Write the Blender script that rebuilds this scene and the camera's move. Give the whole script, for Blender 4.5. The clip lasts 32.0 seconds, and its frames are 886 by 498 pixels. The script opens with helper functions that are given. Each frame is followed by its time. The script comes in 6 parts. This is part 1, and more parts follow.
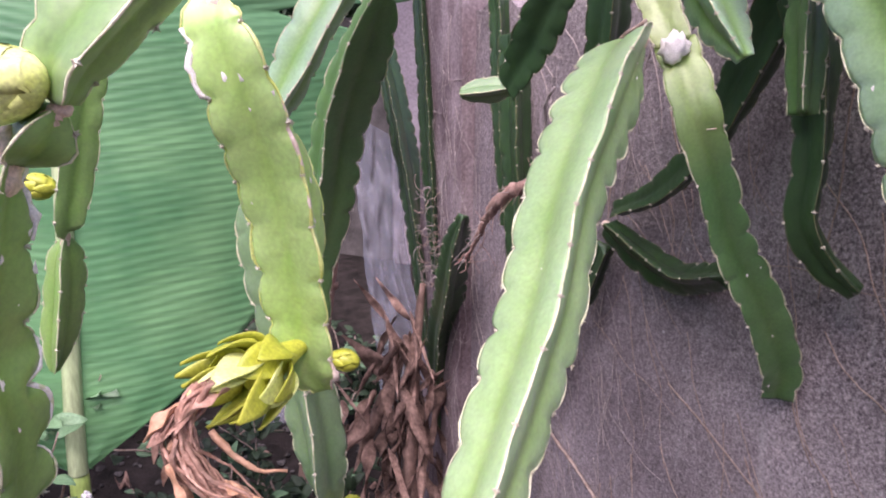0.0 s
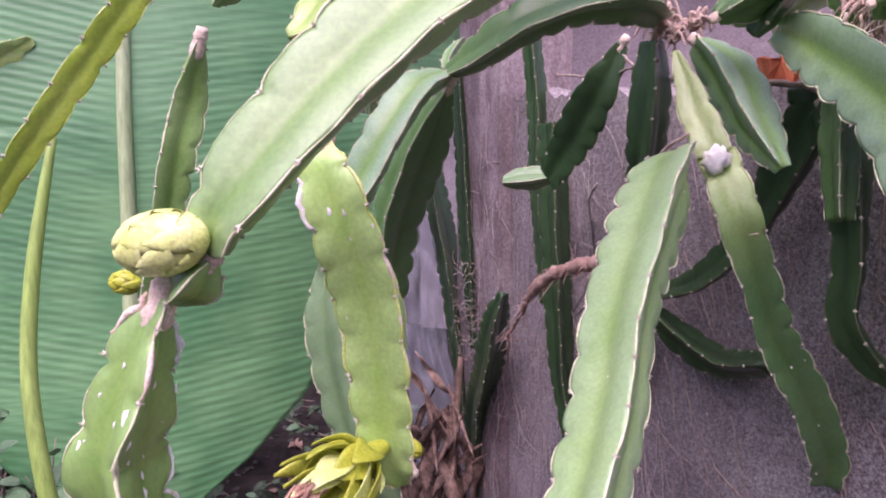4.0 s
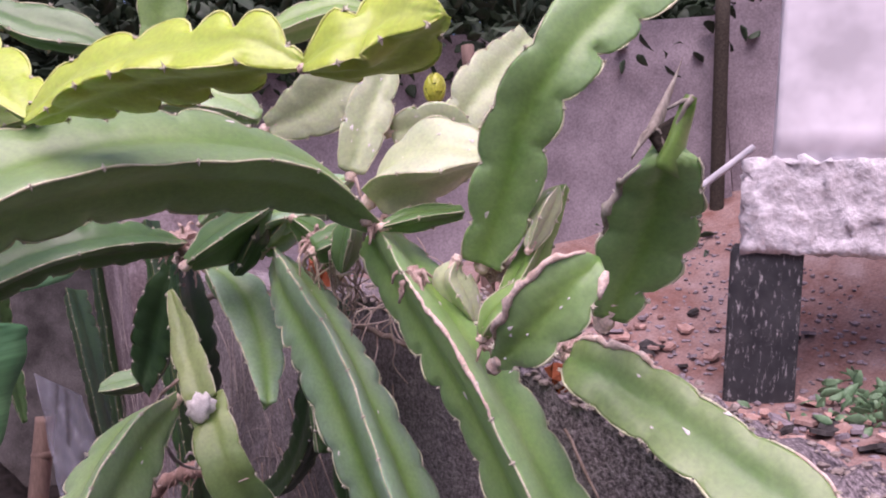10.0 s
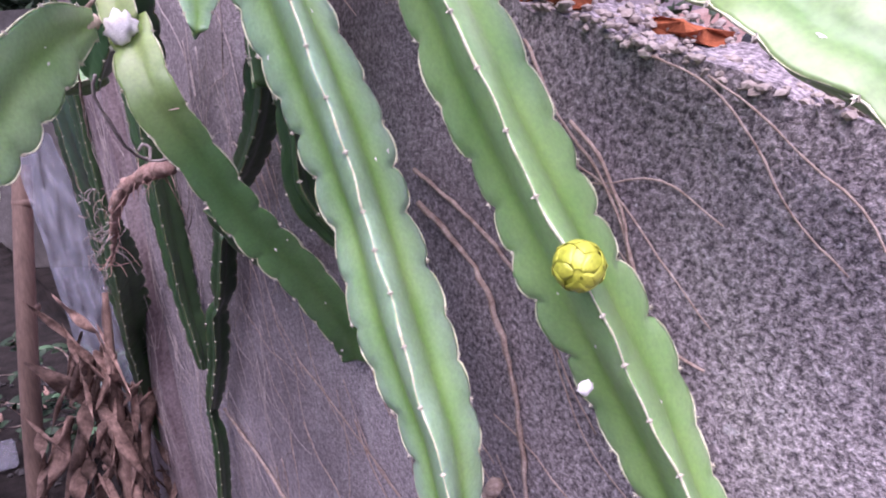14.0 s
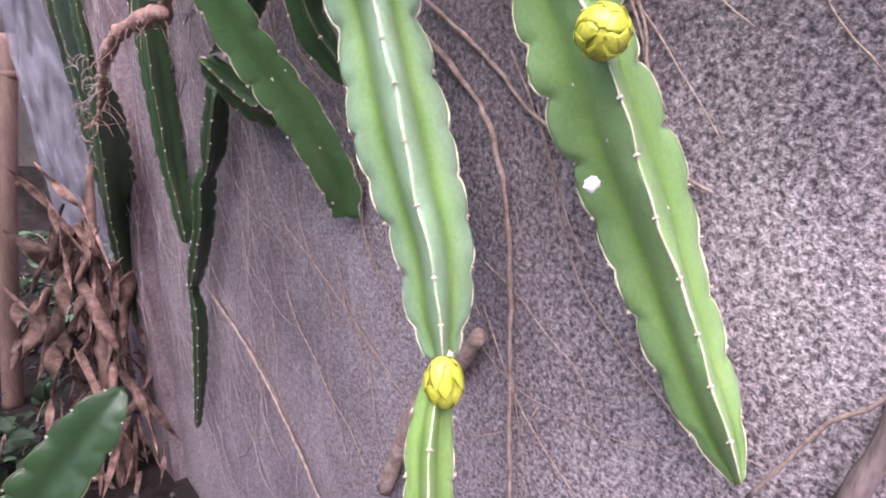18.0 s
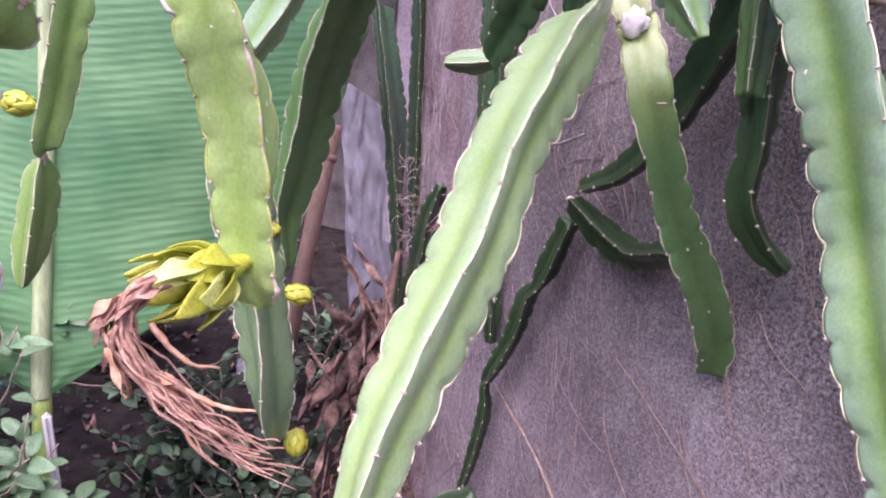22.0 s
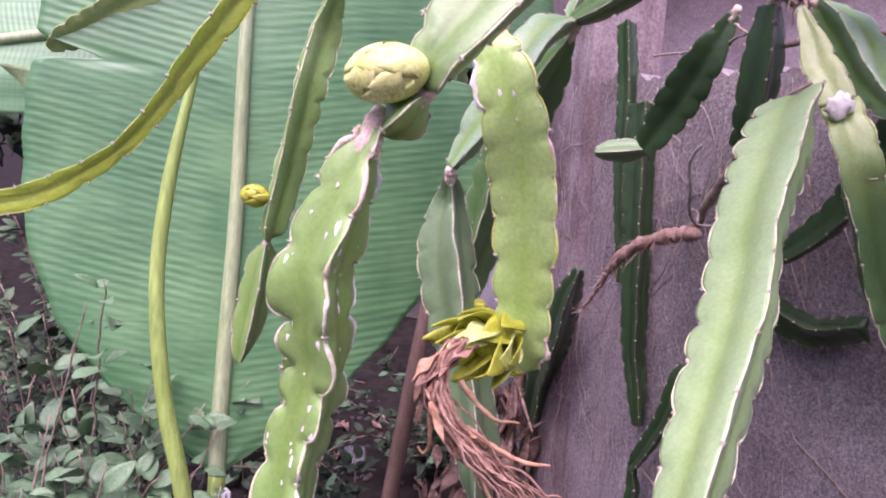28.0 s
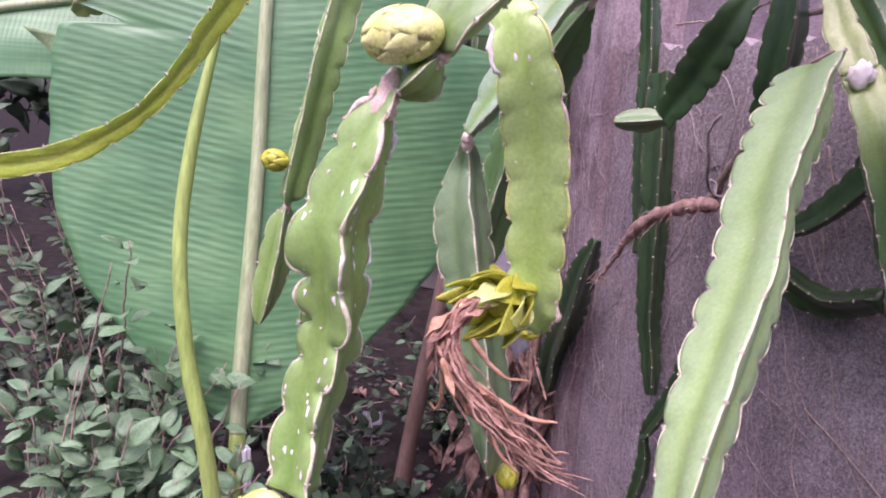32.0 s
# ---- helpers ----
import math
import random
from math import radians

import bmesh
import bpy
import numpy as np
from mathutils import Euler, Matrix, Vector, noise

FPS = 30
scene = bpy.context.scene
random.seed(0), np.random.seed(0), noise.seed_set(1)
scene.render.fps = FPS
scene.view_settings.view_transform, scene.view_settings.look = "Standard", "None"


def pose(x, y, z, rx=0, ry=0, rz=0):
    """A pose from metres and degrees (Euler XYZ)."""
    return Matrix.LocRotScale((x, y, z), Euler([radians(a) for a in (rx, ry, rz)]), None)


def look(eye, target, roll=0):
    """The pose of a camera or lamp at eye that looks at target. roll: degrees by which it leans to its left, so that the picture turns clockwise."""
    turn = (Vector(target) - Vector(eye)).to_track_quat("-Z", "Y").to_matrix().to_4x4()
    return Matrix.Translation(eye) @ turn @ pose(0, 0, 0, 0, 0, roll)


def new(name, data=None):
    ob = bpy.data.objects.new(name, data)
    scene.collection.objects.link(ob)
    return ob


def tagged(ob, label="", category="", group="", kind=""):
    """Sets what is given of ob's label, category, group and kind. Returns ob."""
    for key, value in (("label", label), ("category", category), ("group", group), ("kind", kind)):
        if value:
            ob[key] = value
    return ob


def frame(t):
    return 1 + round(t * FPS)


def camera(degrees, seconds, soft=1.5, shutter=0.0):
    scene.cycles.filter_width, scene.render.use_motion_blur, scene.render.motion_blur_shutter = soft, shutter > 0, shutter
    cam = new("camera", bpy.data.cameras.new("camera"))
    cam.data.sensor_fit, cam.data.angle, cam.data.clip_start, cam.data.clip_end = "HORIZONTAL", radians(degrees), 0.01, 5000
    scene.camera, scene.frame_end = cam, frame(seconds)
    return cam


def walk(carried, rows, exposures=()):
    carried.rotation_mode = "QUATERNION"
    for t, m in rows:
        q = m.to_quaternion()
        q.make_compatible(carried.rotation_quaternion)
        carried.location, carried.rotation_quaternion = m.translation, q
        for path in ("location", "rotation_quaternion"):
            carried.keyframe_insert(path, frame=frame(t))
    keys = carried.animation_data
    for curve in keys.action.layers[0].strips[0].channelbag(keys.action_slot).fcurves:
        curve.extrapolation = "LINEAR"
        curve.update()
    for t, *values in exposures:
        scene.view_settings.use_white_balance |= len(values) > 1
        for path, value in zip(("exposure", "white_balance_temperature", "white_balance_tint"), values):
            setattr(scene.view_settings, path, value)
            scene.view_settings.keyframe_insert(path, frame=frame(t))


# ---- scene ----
cam = camera(65.9, 32.0, 2.0)
# seconds, stops, kelvin, tint
EXPOSURES = [(0, 1.10, 6250, 33), (2.5, 0.98, 6250, 35), (4.5, 0.73, 6100, 46), (7, 0.60, 5950, 52), (9, 0.38, 6000, 48), (11, 0.26, 6500, 38), (12.5, 0.60, 6350, 36), (14, 1.10, 5750, 40), (18, 1.42, 6100, 32), (20.5, 1.50, 6050, 38), (22, 1.30, 6050, 44), (24, 1.12, 6300, 38), (28, 0.92, 6150, 50), (32, 0.90, 6150, 49)]
PATH = [
    (0, (0.004, -0.005, 1.5), (-0.015, 1.926, 0.979), 0.2),
    (0.5, (-0.014, -0.017, 1.511), (-0.089, 1.924, 1.034), -0.1),
    (1, (-0.025, -0.042, 1.516), (-0.143, 1.908, 1.084), 0.4),
    (1.5, (-0.044, -0.051, 1.516), (-0.174, 1.895, 1.073), 1.6),
    (2, (-0.051, -0.05, 1.519), (-0.166, 1.889, 1.044), 1.3),
    (2.5, (-0.058, -0.05, 1.517), (-0.176, 1.889, 1.038), 1.7),
    (4.5, (-0.011, -0.052, 1.577), (-0.066, 1.925, 1.276), -1.4),
    (5, (0.024, -0.058, 1.602), (0.036, 1.924, 1.336), -1.7),
    (5.5, (0.047, -0.062, 1.625), (0.116, 1.924, 1.395), -2.7),
    (6, (0.076, -0.061, 1.634), (0.184, 1.925, 1.429), -3.4),
    (6.5, (0.107, -0.065, 1.643), (0.259, 1.922, 1.474), -3.8),
    (7, (0.125, -0.072, 1.639), (0.311, 1.908, 1.43), -3.8),
    (7.5, (0.14, -0.064, 1.659), (0.379, 1.916, 1.5), -2.8),
    (8, (0.161, -0.064, 1.687), (0.438, 1.914, 1.587), -3.5),
    (8.5, (0.185, -0.07, 1.695), (0.505, 1.903, 1.635), -4.5),
    (9, (0.216, -0.069, 1.704), (0.634, 1.886, 1.666), -5.0),
    (9.5, (0.253, -0.067, 1.694), (0.762, 1.867, 1.641), -4.0),
    (10, (0.288, -0.063, 1.693), (0.85, 1.855, 1.608), -5.4),
    (10.5, (0.285, -0.054, 1.696), (0.82, 1.872, 1.637), -4.7),
    (11, (0.285, -0.07, 1.689), (0.798, 1.863, 1.646), -3.8),
    (11.5, (0.293, -0.078, 1.658), (0.793, 1.854, 1.532), -4.0),
    (12, (0.299, -0.066, 1.615), (0.817, 1.853, 1.39), -3.5),
    (12.5, (0.311, -0.042, 1.567), (0.839, 1.854, 1.212), -3.7),
    (13, (0.322, -0.033, 1.525), (0.879, 1.847, 1.127), -2.8),
    (13.5, (0.326, -0.03, 1.498), (0.859, 1.839, 1.024), -3.1),
    (14, (0.331, -0.031, 1.491), (0.83, 1.812, 0.895), -3.7),
    (14.5, (0.324, -0.034, 1.446), (0.835, 1.811, 0.865), -2.8),
    (16.5, (0.345, -0.05, 1.427), (0.918, 1.754, 0.779), -2.0),
    (17, (0.336, -0.048, 1.409), (0.881, 1.746, 0.711), -1.4),
    (17.5, (0.326, -0.045, 1.388), (0.859, 1.738, 0.655), 0.2),
    (18, (0.314, -0.042, 1.379), (0.833, 1.742, 0.638), 1.6),
    (18.5, (0.302, -0.04, 1.382), (0.785, 1.764, 0.665), 2.0),
    (19, (0.268, -0.039, 1.408), (0.668, 1.809, 0.756), 2.2),
    (19.5, (0.255, -0.036, 1.425), (0.633, 1.828, 0.805), 1.6),
    (20, (0.23, -0.039, 1.452), (0.564, 1.854, 0.899), 2.3),
    (20.5, (0.189, -0.039, 1.462), (0.446, 1.867, 0.912), 3.0),
    (21, (0.134, -0.039, 1.468), (0.276, 1.878, 0.914), 3.5),
    (21.5, (0.089, -0.045, 1.472), (0.155, 1.881, 0.937), 4.9),
    (22, (0.049, -0.051, 1.47), (0.054, 1.871, 0.915), 5.6),
    (22.5, (0.014, -0.049, 1.472), (-0.058, 1.865, 0.893), 5.1),
    (23, (-0.028, -0.043, 1.47), (-0.149, 1.852, 0.843), 5.5),
    (23.5, (-0.049, -0.05, 1.47), (-0.202, 1.848, 0.857), 6.2),
    (24, (-0.067, -0.048, 1.472), (-0.223, 1.85, 0.863), 6.2),
    (24.5, (-0.09, -0.053, 1.47), (-0.289, 1.835, 0.841), 6.1),
    (25, (-0.101, -0.065, 1.478), (-0.345, 1.821, 0.856), 4.4),
    (25.5, (-0.108, -0.105, 1.494), (-0.396, 1.799, 0.953), 3.5),
    (27.5, (-0.116, -0.102, 1.447), (-0.323, 1.843, 1.032), 2.4),
    (28, (-0.124, -0.12, 1.448), (-0.328, 1.846, 1.141), 3.7),
    (28.5, (-0.122, -0.124, 1.464), (-0.321, 1.844, 1.171), 2.5),
    (29, (-0.102, -0.119, 1.492), (-0.254, 1.856, 1.216), -0.5),
    (29.5, (-0.077, -0.105, 1.499), (-0.223, 1.868, 1.201), -0.5),
    (30, (-0.045, -0.084, 1.484), (-0.114, 1.883, 1.126), 0.0),
    (30.5, (-0.055, -0.095, 1.475), (-0.188, 1.87, 1.131), 1.0),
    (31, (-0.085, -0.12, 1.465), (-0.288, 1.843, 1.14), 3.2),
    (31.5, (-0.103, -0.131, 1.451), (-0.341, 1.822, 1.092), 4.4),
    (32, (-0.117, -0.134, 1.442), (-0.37, 1.811, 1.051), 4.3),
]
walk(cam, [(t, look(eye, target, roll)) for t, eye, target, roll in PATH], EXPOSURES)


# ---- world and light ----
world = bpy.data.worlds.new("sky")
scene.world = world
world.use_nodes = True
wn = world.node_tree.nodes
sky = wn.new("ShaderNodeTexSky")
sky.sky_type, sky.sun_disc = "NISHITA", False
sky.sun_elevation, sky.sun_rotation = radians(62), radians(200)
sky.air_density, sky.dust_density = 1.0, 3.0
wn["Background"].inputs[1].default_value = 0.09
world.node_tree.links.new(sky.outputs[0], wn["Background"].inputs[0])
sun = new("sun", bpy.data.lights.new("sun", "SUN"))
sun.data.energy, sun.data.angle, sun.data.color = 3.2, radians(62), (1.0, 0.95, 0.88)
sun.matrix_world = look((-0.08, 0.0, 2.2), (0.1, 0.5, 1.2))


# ---- materials ----
def shader(name, rough=0.6, metal=0.0):
    m = bpy.data.materials.new(name)
    m.use_nodes = True
    b = m.node_tree.nodes["Principled BSDF"]
    b.inputs["Roughness"].default_value = rough
    b.inputs["Metallic"].default_value = metal
    return m, m.node_tree.nodes, m.node_tree.links, b


def noise_node(n, l, scale, detail=4.0, rough=0.6, stretch=(1, 1, 1)):
    tc, mp, tx = n.new("ShaderNodeTexCoord"), n.new("ShaderNodeMapping"), n.new("ShaderNodeTexNoise")
    mp.inputs["Scale"].default_value = stretch
    tx.inputs["Scale"].default_value, tx.inputs["Detail"].default_value, tx.inputs["Roughness"].default_value = scale, detail, rough
    l.new(tc.outputs["Object"], mp.inputs[0])
    l.new(mp.outputs[0], tx.inputs["Vector"])
    return tx


def ramp(n, l, fac, stops):
    r = n.new("ShaderNodeValToRGB")
    e = r.color_ramp.elements
    while len(e) < len(stops):
        e.new(0.5)
    for el, (p, c) in zip(e, stops):
        el.position, el.color = p, (*c, 1)
    l.new(fac, r.inputs[0])
    return r


def mix(n, l, fac, a, b, mode="MIX"):
    x = n.new("ShaderNodeMix")
    x.data_type, x.blend_type = "RGBA", mode
    for k, v in ((0, fac), (6, a), (7, b)):
        if isinstance(v, (int, float)):
            x.inputs[k].default_value = v
        elif isinstance(v, tuple):
            x.inputs[k].default_value = (*v, 1)
        else:
            l.new(v, x.inputs[k])
    return x.outputs[2]


def bump(n, l, b, height, strength=0.3, dist=0.002):
    u = n.new("ShaderNodeBump")
    u.inputs["Strength"].default_value, u.inputs["Distance"].default_value = strength, dist
    l.new(height, u.inputs["Height"])
    l.new(u.outputs[0], b.inputs["Normal"])


def varied(name, c1, c2, scale=20.0, fine=200.0, rough=0.6, relief=0.3, dist=0.002, stretch=(1, 1, 1), random_shift=0.0):
    """A surface of two colours, mottled at two scales, with fine relief."""
    m, n, l, b = shader(name, rough)
    b.inputs["Specular IOR Level"].default_value = 0.5 if rough < 0.8 else 0.12
    a, f = noise_node(n, l, scale, 5, 0.6, stretch), noise_node(n, l, fine, 3, 0.6, stretch)
    base = ramp(n, l, a.outputs[0], [(0.3, c1), (0.7, c2)]).outputs[0]
    tone = ramp(n, l, f.outputs[0], [(0.3, (0.72, 0.72, 0.72)), (0.7, (1.15, 1.15, 1.15))]).outputs[0]
    col = mix(n, l, 1.0, base, tone, "MULTIPLY")
    if random_shift:
        o, hs, mr = n.new("ShaderNodeObjectInfo"), n.new("ShaderNodeHueSaturation"), n.new("ShaderNodeMapRange")
        mr.inputs[3].default_value, mr.inputs[4].default_value = 1 - random_shift, 1 + random_shift
        l.new(o.outputs["Random"], mr.inputs[0])
        l.new(mr.outputs[0], hs.inputs["Value"])
        l.new(col, hs.inputs["Color"])
        col = hs.outputs[0]
    l.new(col, b.inputs["Base Color"])
    bump(n, l, b, f.outputs[0], relief, dist)
    return m


def cactus_skin(name, dark, light, rim, scars=0.70, rough=0.40, young=None):
    """Waxy green skin: pigment and groove shading in valley and rib tones, broad changes, fine mottling, pale scars."""
    m, n, l, b = shader(name, rough)
    big, fine, spot = noise_node(n, l, 14, 3), noise_node(n, l, 260, 3), noise_node(n, l, 75, 1.5)
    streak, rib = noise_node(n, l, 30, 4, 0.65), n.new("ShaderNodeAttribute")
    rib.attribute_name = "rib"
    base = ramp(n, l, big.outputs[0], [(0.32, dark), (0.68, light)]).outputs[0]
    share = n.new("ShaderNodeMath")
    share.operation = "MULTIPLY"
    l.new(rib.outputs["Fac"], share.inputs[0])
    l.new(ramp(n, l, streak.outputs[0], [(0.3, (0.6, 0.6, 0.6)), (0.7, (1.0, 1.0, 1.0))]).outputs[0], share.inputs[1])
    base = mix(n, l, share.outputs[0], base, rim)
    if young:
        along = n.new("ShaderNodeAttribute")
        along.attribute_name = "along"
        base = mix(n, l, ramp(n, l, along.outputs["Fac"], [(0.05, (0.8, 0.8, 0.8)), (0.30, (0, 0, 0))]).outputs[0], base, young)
    tone = ramp(n, l, fine.outputs[0], [(0.3, (0.86, 0.86, 0.86)), (0.7, (1.08, 1.08, 1.05))]).outputs[0]
    col = mix(n, l, 1.0, base, tone, "MULTIPLY")
    s = ramp(n, l, spot.outputs[0], [(scars + 0.12, (0, 0, 0)), (scars + 0.14, (1, 1, 1))]).outputs[0]
    col = mix(n, l, s, col, (0.62, 0.62, 0.5))
    l.new(col, b.inputs["Base Color"])
    b.inputs["Subsurface Weight"].default_value, b.inputs["Subsurface Scale"].default_value = 0.3, 0.006
    b.inputs["Subsurface Radius"].default_value = (0.6, 1.0, 0.25)
    b.inputs["Coat Weight"].default_value, b.inputs["Coat Roughness"].default_value = 0.32, 0.34
    bump(n, l, b, fine.outputs[0], 0.12, 0.001)
    return m


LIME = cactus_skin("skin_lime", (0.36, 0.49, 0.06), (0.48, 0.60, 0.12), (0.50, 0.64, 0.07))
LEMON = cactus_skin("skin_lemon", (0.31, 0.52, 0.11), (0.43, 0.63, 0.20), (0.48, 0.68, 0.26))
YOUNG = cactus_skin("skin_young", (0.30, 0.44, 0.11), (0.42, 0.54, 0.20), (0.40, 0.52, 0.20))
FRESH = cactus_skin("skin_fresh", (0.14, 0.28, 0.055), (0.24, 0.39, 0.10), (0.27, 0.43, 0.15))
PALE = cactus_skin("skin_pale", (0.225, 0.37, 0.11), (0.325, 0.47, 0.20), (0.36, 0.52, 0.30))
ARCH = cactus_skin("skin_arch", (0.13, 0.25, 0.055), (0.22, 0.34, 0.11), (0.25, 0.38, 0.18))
# raised tone paints the light from the yard onto the rear stems
BACKLIT = cactus_skin("skin_backlit", (0.40, 0.50, 0.24), (0.55, 0.62, 0.38), (0.56, 0.62, 0.42))
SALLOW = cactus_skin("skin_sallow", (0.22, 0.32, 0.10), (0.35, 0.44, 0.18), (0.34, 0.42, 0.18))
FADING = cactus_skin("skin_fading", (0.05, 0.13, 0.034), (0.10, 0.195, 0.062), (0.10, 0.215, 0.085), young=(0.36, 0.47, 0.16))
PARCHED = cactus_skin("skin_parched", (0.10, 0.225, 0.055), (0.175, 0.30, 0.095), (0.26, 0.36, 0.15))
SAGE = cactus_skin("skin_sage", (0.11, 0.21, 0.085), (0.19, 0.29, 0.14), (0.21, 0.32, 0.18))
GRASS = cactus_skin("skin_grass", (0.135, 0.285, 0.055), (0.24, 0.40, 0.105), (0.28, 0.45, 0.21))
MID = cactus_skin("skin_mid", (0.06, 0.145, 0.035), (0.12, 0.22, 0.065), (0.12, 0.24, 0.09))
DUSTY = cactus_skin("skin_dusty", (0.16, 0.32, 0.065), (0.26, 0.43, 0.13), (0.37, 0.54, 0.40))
# near-black copy of the skin; shade close to the wall is in its colour
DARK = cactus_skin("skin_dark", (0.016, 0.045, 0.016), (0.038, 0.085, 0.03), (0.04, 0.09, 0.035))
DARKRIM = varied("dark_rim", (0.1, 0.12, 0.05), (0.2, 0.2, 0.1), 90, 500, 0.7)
MARGIN = varied("corky_rim", (0.56, 0.58, 0.33), (0.84, 0.80, 0.62), 90, 500, 0.7)
SPINE = varied("spine", (0.42, 0.36, 0.26), (0.78, 0.74, 0.62), 300, 800, 0.6)
JOINT = varied("woody_joint", (0.66, 0.47, 0.38), (0.93, 0.77, 0.68), 120, 500, 0.85, 0.35)
SCAR = varied("white_scar", (0.84, 0.77, 0.74), (0.95, 0.91, 0.89), 60, 900, 0.8, 0.08)
DRYRIM = varied("dried_rim", (0.24, 0.2, 0.17), (0.58, 0.54, 0.46), 60, 300, 0.9, 0.6, 0.002, (1, 1, 0.3))
BUD = varied("bud_scale", (0.38, 0.42, 0.03), (0.60, 0.60, 0.08), 40, 400, 0.38, 0.12)
BUDPALE = varied("bud_pale", (0.62, 0.70, 0.15), (0.86, 0.88, 0.42), 40, 400, 0.35, 0.1)
WILT = varied("wilted_petal", (0.26, 0.13, 0.09), (0.66, 0.42, 0.33), 60, 350, 0.8, 0.6, 0.002, (1, 1, 1), 0.4)
PETAL = varied("limp_petal", (0.40, 0.19, 0.10), (0.72, 0.44, 0.30), 45, 300, 0.75, 0.5, 0.002, (1, 1, 1), 0.25)
DRIFT = varied("driftwood", (0.13, 0.095, 0.09), (0.32, 0.25, 0.24), 30, 200, 0.9, 0.6, 0.003, (1, 1, 0.3))
# near-black end puts the shade of gaps between leaves into the colour
DRY = varied("dry_leaf", (0.04, 0.023, 0.019), (0.42, 0.275, 0.225), 26, 200, 0.85, 0.6, 0.003, (1, 1, 0.4), 0.55)
ROOT = varied("root_bark", (0.26, 0.18, 0.145), (0.52, 0.41, 0.36), 80, 400, 0.9, 0.6)
KNOT = varied("scaly_knot", (0.40, 0.27, 0.23), (0.70, 0.53, 0.47), 120, 500, 0.9, 0.6)
HAIR = varied("hair_root", (0.28, 0.23, 0.225), (0.50, 0.43, 0.41), 80, 400, 0.9, 0.3)
DARKROOT = varied("dark_bark", (0.035, 0.03, 0.025), (0.09, 0.075, 0.06), 60, 300, 0.9, 0.7)
BRICK = varied("orange_brick", (0.22, 0.06, 0.028), (0.42, 0.13, 0.06), 40, 300, 0.85, 0.6, 0.002, (1, 1, 1), 0.25)
STAKE = varied("weathered_bamboo", (0.13, 0.08, 0.062), (0.26, 0.17, 0.135), 12, 150, 0.75, 0.4, 0.002, (1, 1, 0.15))
# soil tone kept near black so the garden's gloom sits in the colour
SOIL = varied("soil", (0.010, 0.009, 0.008), (0.045, 0.036, 0.034), 9, 120, 0.95, 0.9, 0.01)
YARD = varied("red_earth", (0.24, 0.12, 0.095), (0.42, 0.31, 0.29), 3.5, 60, 0.95, 0.8, 0.01)
PLASTER = varied("far_plaster", (0.22, 0.185, 0.205), (0.40, 0.345, 0.375), 2.5, 60, 0.9, 0.3, 0.003)
WHITE = varied("white_paint", (0.74, 0.72, 0.76), (0.83, 0.81, 0.85), 1.5, 3, 0.7, 0.1)
CRAGGY = varied("flaking_plaster", (0.50, 0.47, 0.49), (0.80, 0.77, 0.80), 9, 45, 0.9, 0.8, 0.012)
CRUMB = varied("mortar_crumb", (0.26, 0.21, 0.185), (0.48, 0.41, 0.375), 60, 300, 0.95, 0.5)


def scuffed_black():
    m, n, l, b = shader("black_paint", 0.55)
    a, chip = noise_node(n, l, 6, 4), noise_node(n, l, 60, 5, 0.75, (1, 1, 0.22))
    base = ramp(n, l, a.outputs[0], [(0.3, (0.012, 0.014, 0.018)), (0.7, (0.05, 0.052, 0.056))]).outputs[0]
    worn = ramp(n, l, chip.outputs[0], [(0.575, (0, 0, 0)), (0.68, (0.85, 0.85, 0.85))]).outputs[0]
    l.new(mix(n, l, worn, base, (0.62, 0.6, 0.6)), b.inputs["Base Color"])
    bump(n, l, b, chip.outputs[0], 0.4, 0.003)
    return m


BLACK = scuffed_black()
LEAFGREEN = varied("shrub_leaf", (0.075, 0.163, 0.076), (0.18, 0.30, 0.165), 15, 200, 0.5, 0.2, 0.001, (1, 1, 1), 0.25)
# two darker copies of the leaf green, with the garden's shade in their colour
SHADELEAF = varied("shaded_leaf", (0.05, 0.10, 0.05), (0.13, 0.20, 0.10), 8, 120, 0.55, 0.2)
DARKLEAF = varied("shade_dark_leaf", (0.012, 0.03, 0.013), (0.042, 0.075, 0.033), 4, 60, 0.6)
MIDRIB = varied("banana_midrib", (0.34, 0.44, 0.22), (0.50, 0.58, 0.35), 20, 200, 0.45, 0.2, 0.001, (1, 1, 0.1))
FOLD = varied("leaf_underside", (0.18, 0.29, 0.13), (0.32, 0.42, 0.21), 12, 150, 0.6, 0.2)
PETIOLE = varied("banana_petiole", (0.28, 0.42, 0.09), (0.43, 0.57, 0.17), 20, 200, 0.4, 0.2, 0.001, (1, 1, 0.1))


# plaster tone lowered so the garden's back wall carries its shadow in colour
SHADEWALL = varied("shadowed_plaster", (0.05, 0.045, 0.042), (0.15, 0.135, 0.13), 4, 80, 0.95, 0.5, 0.004)


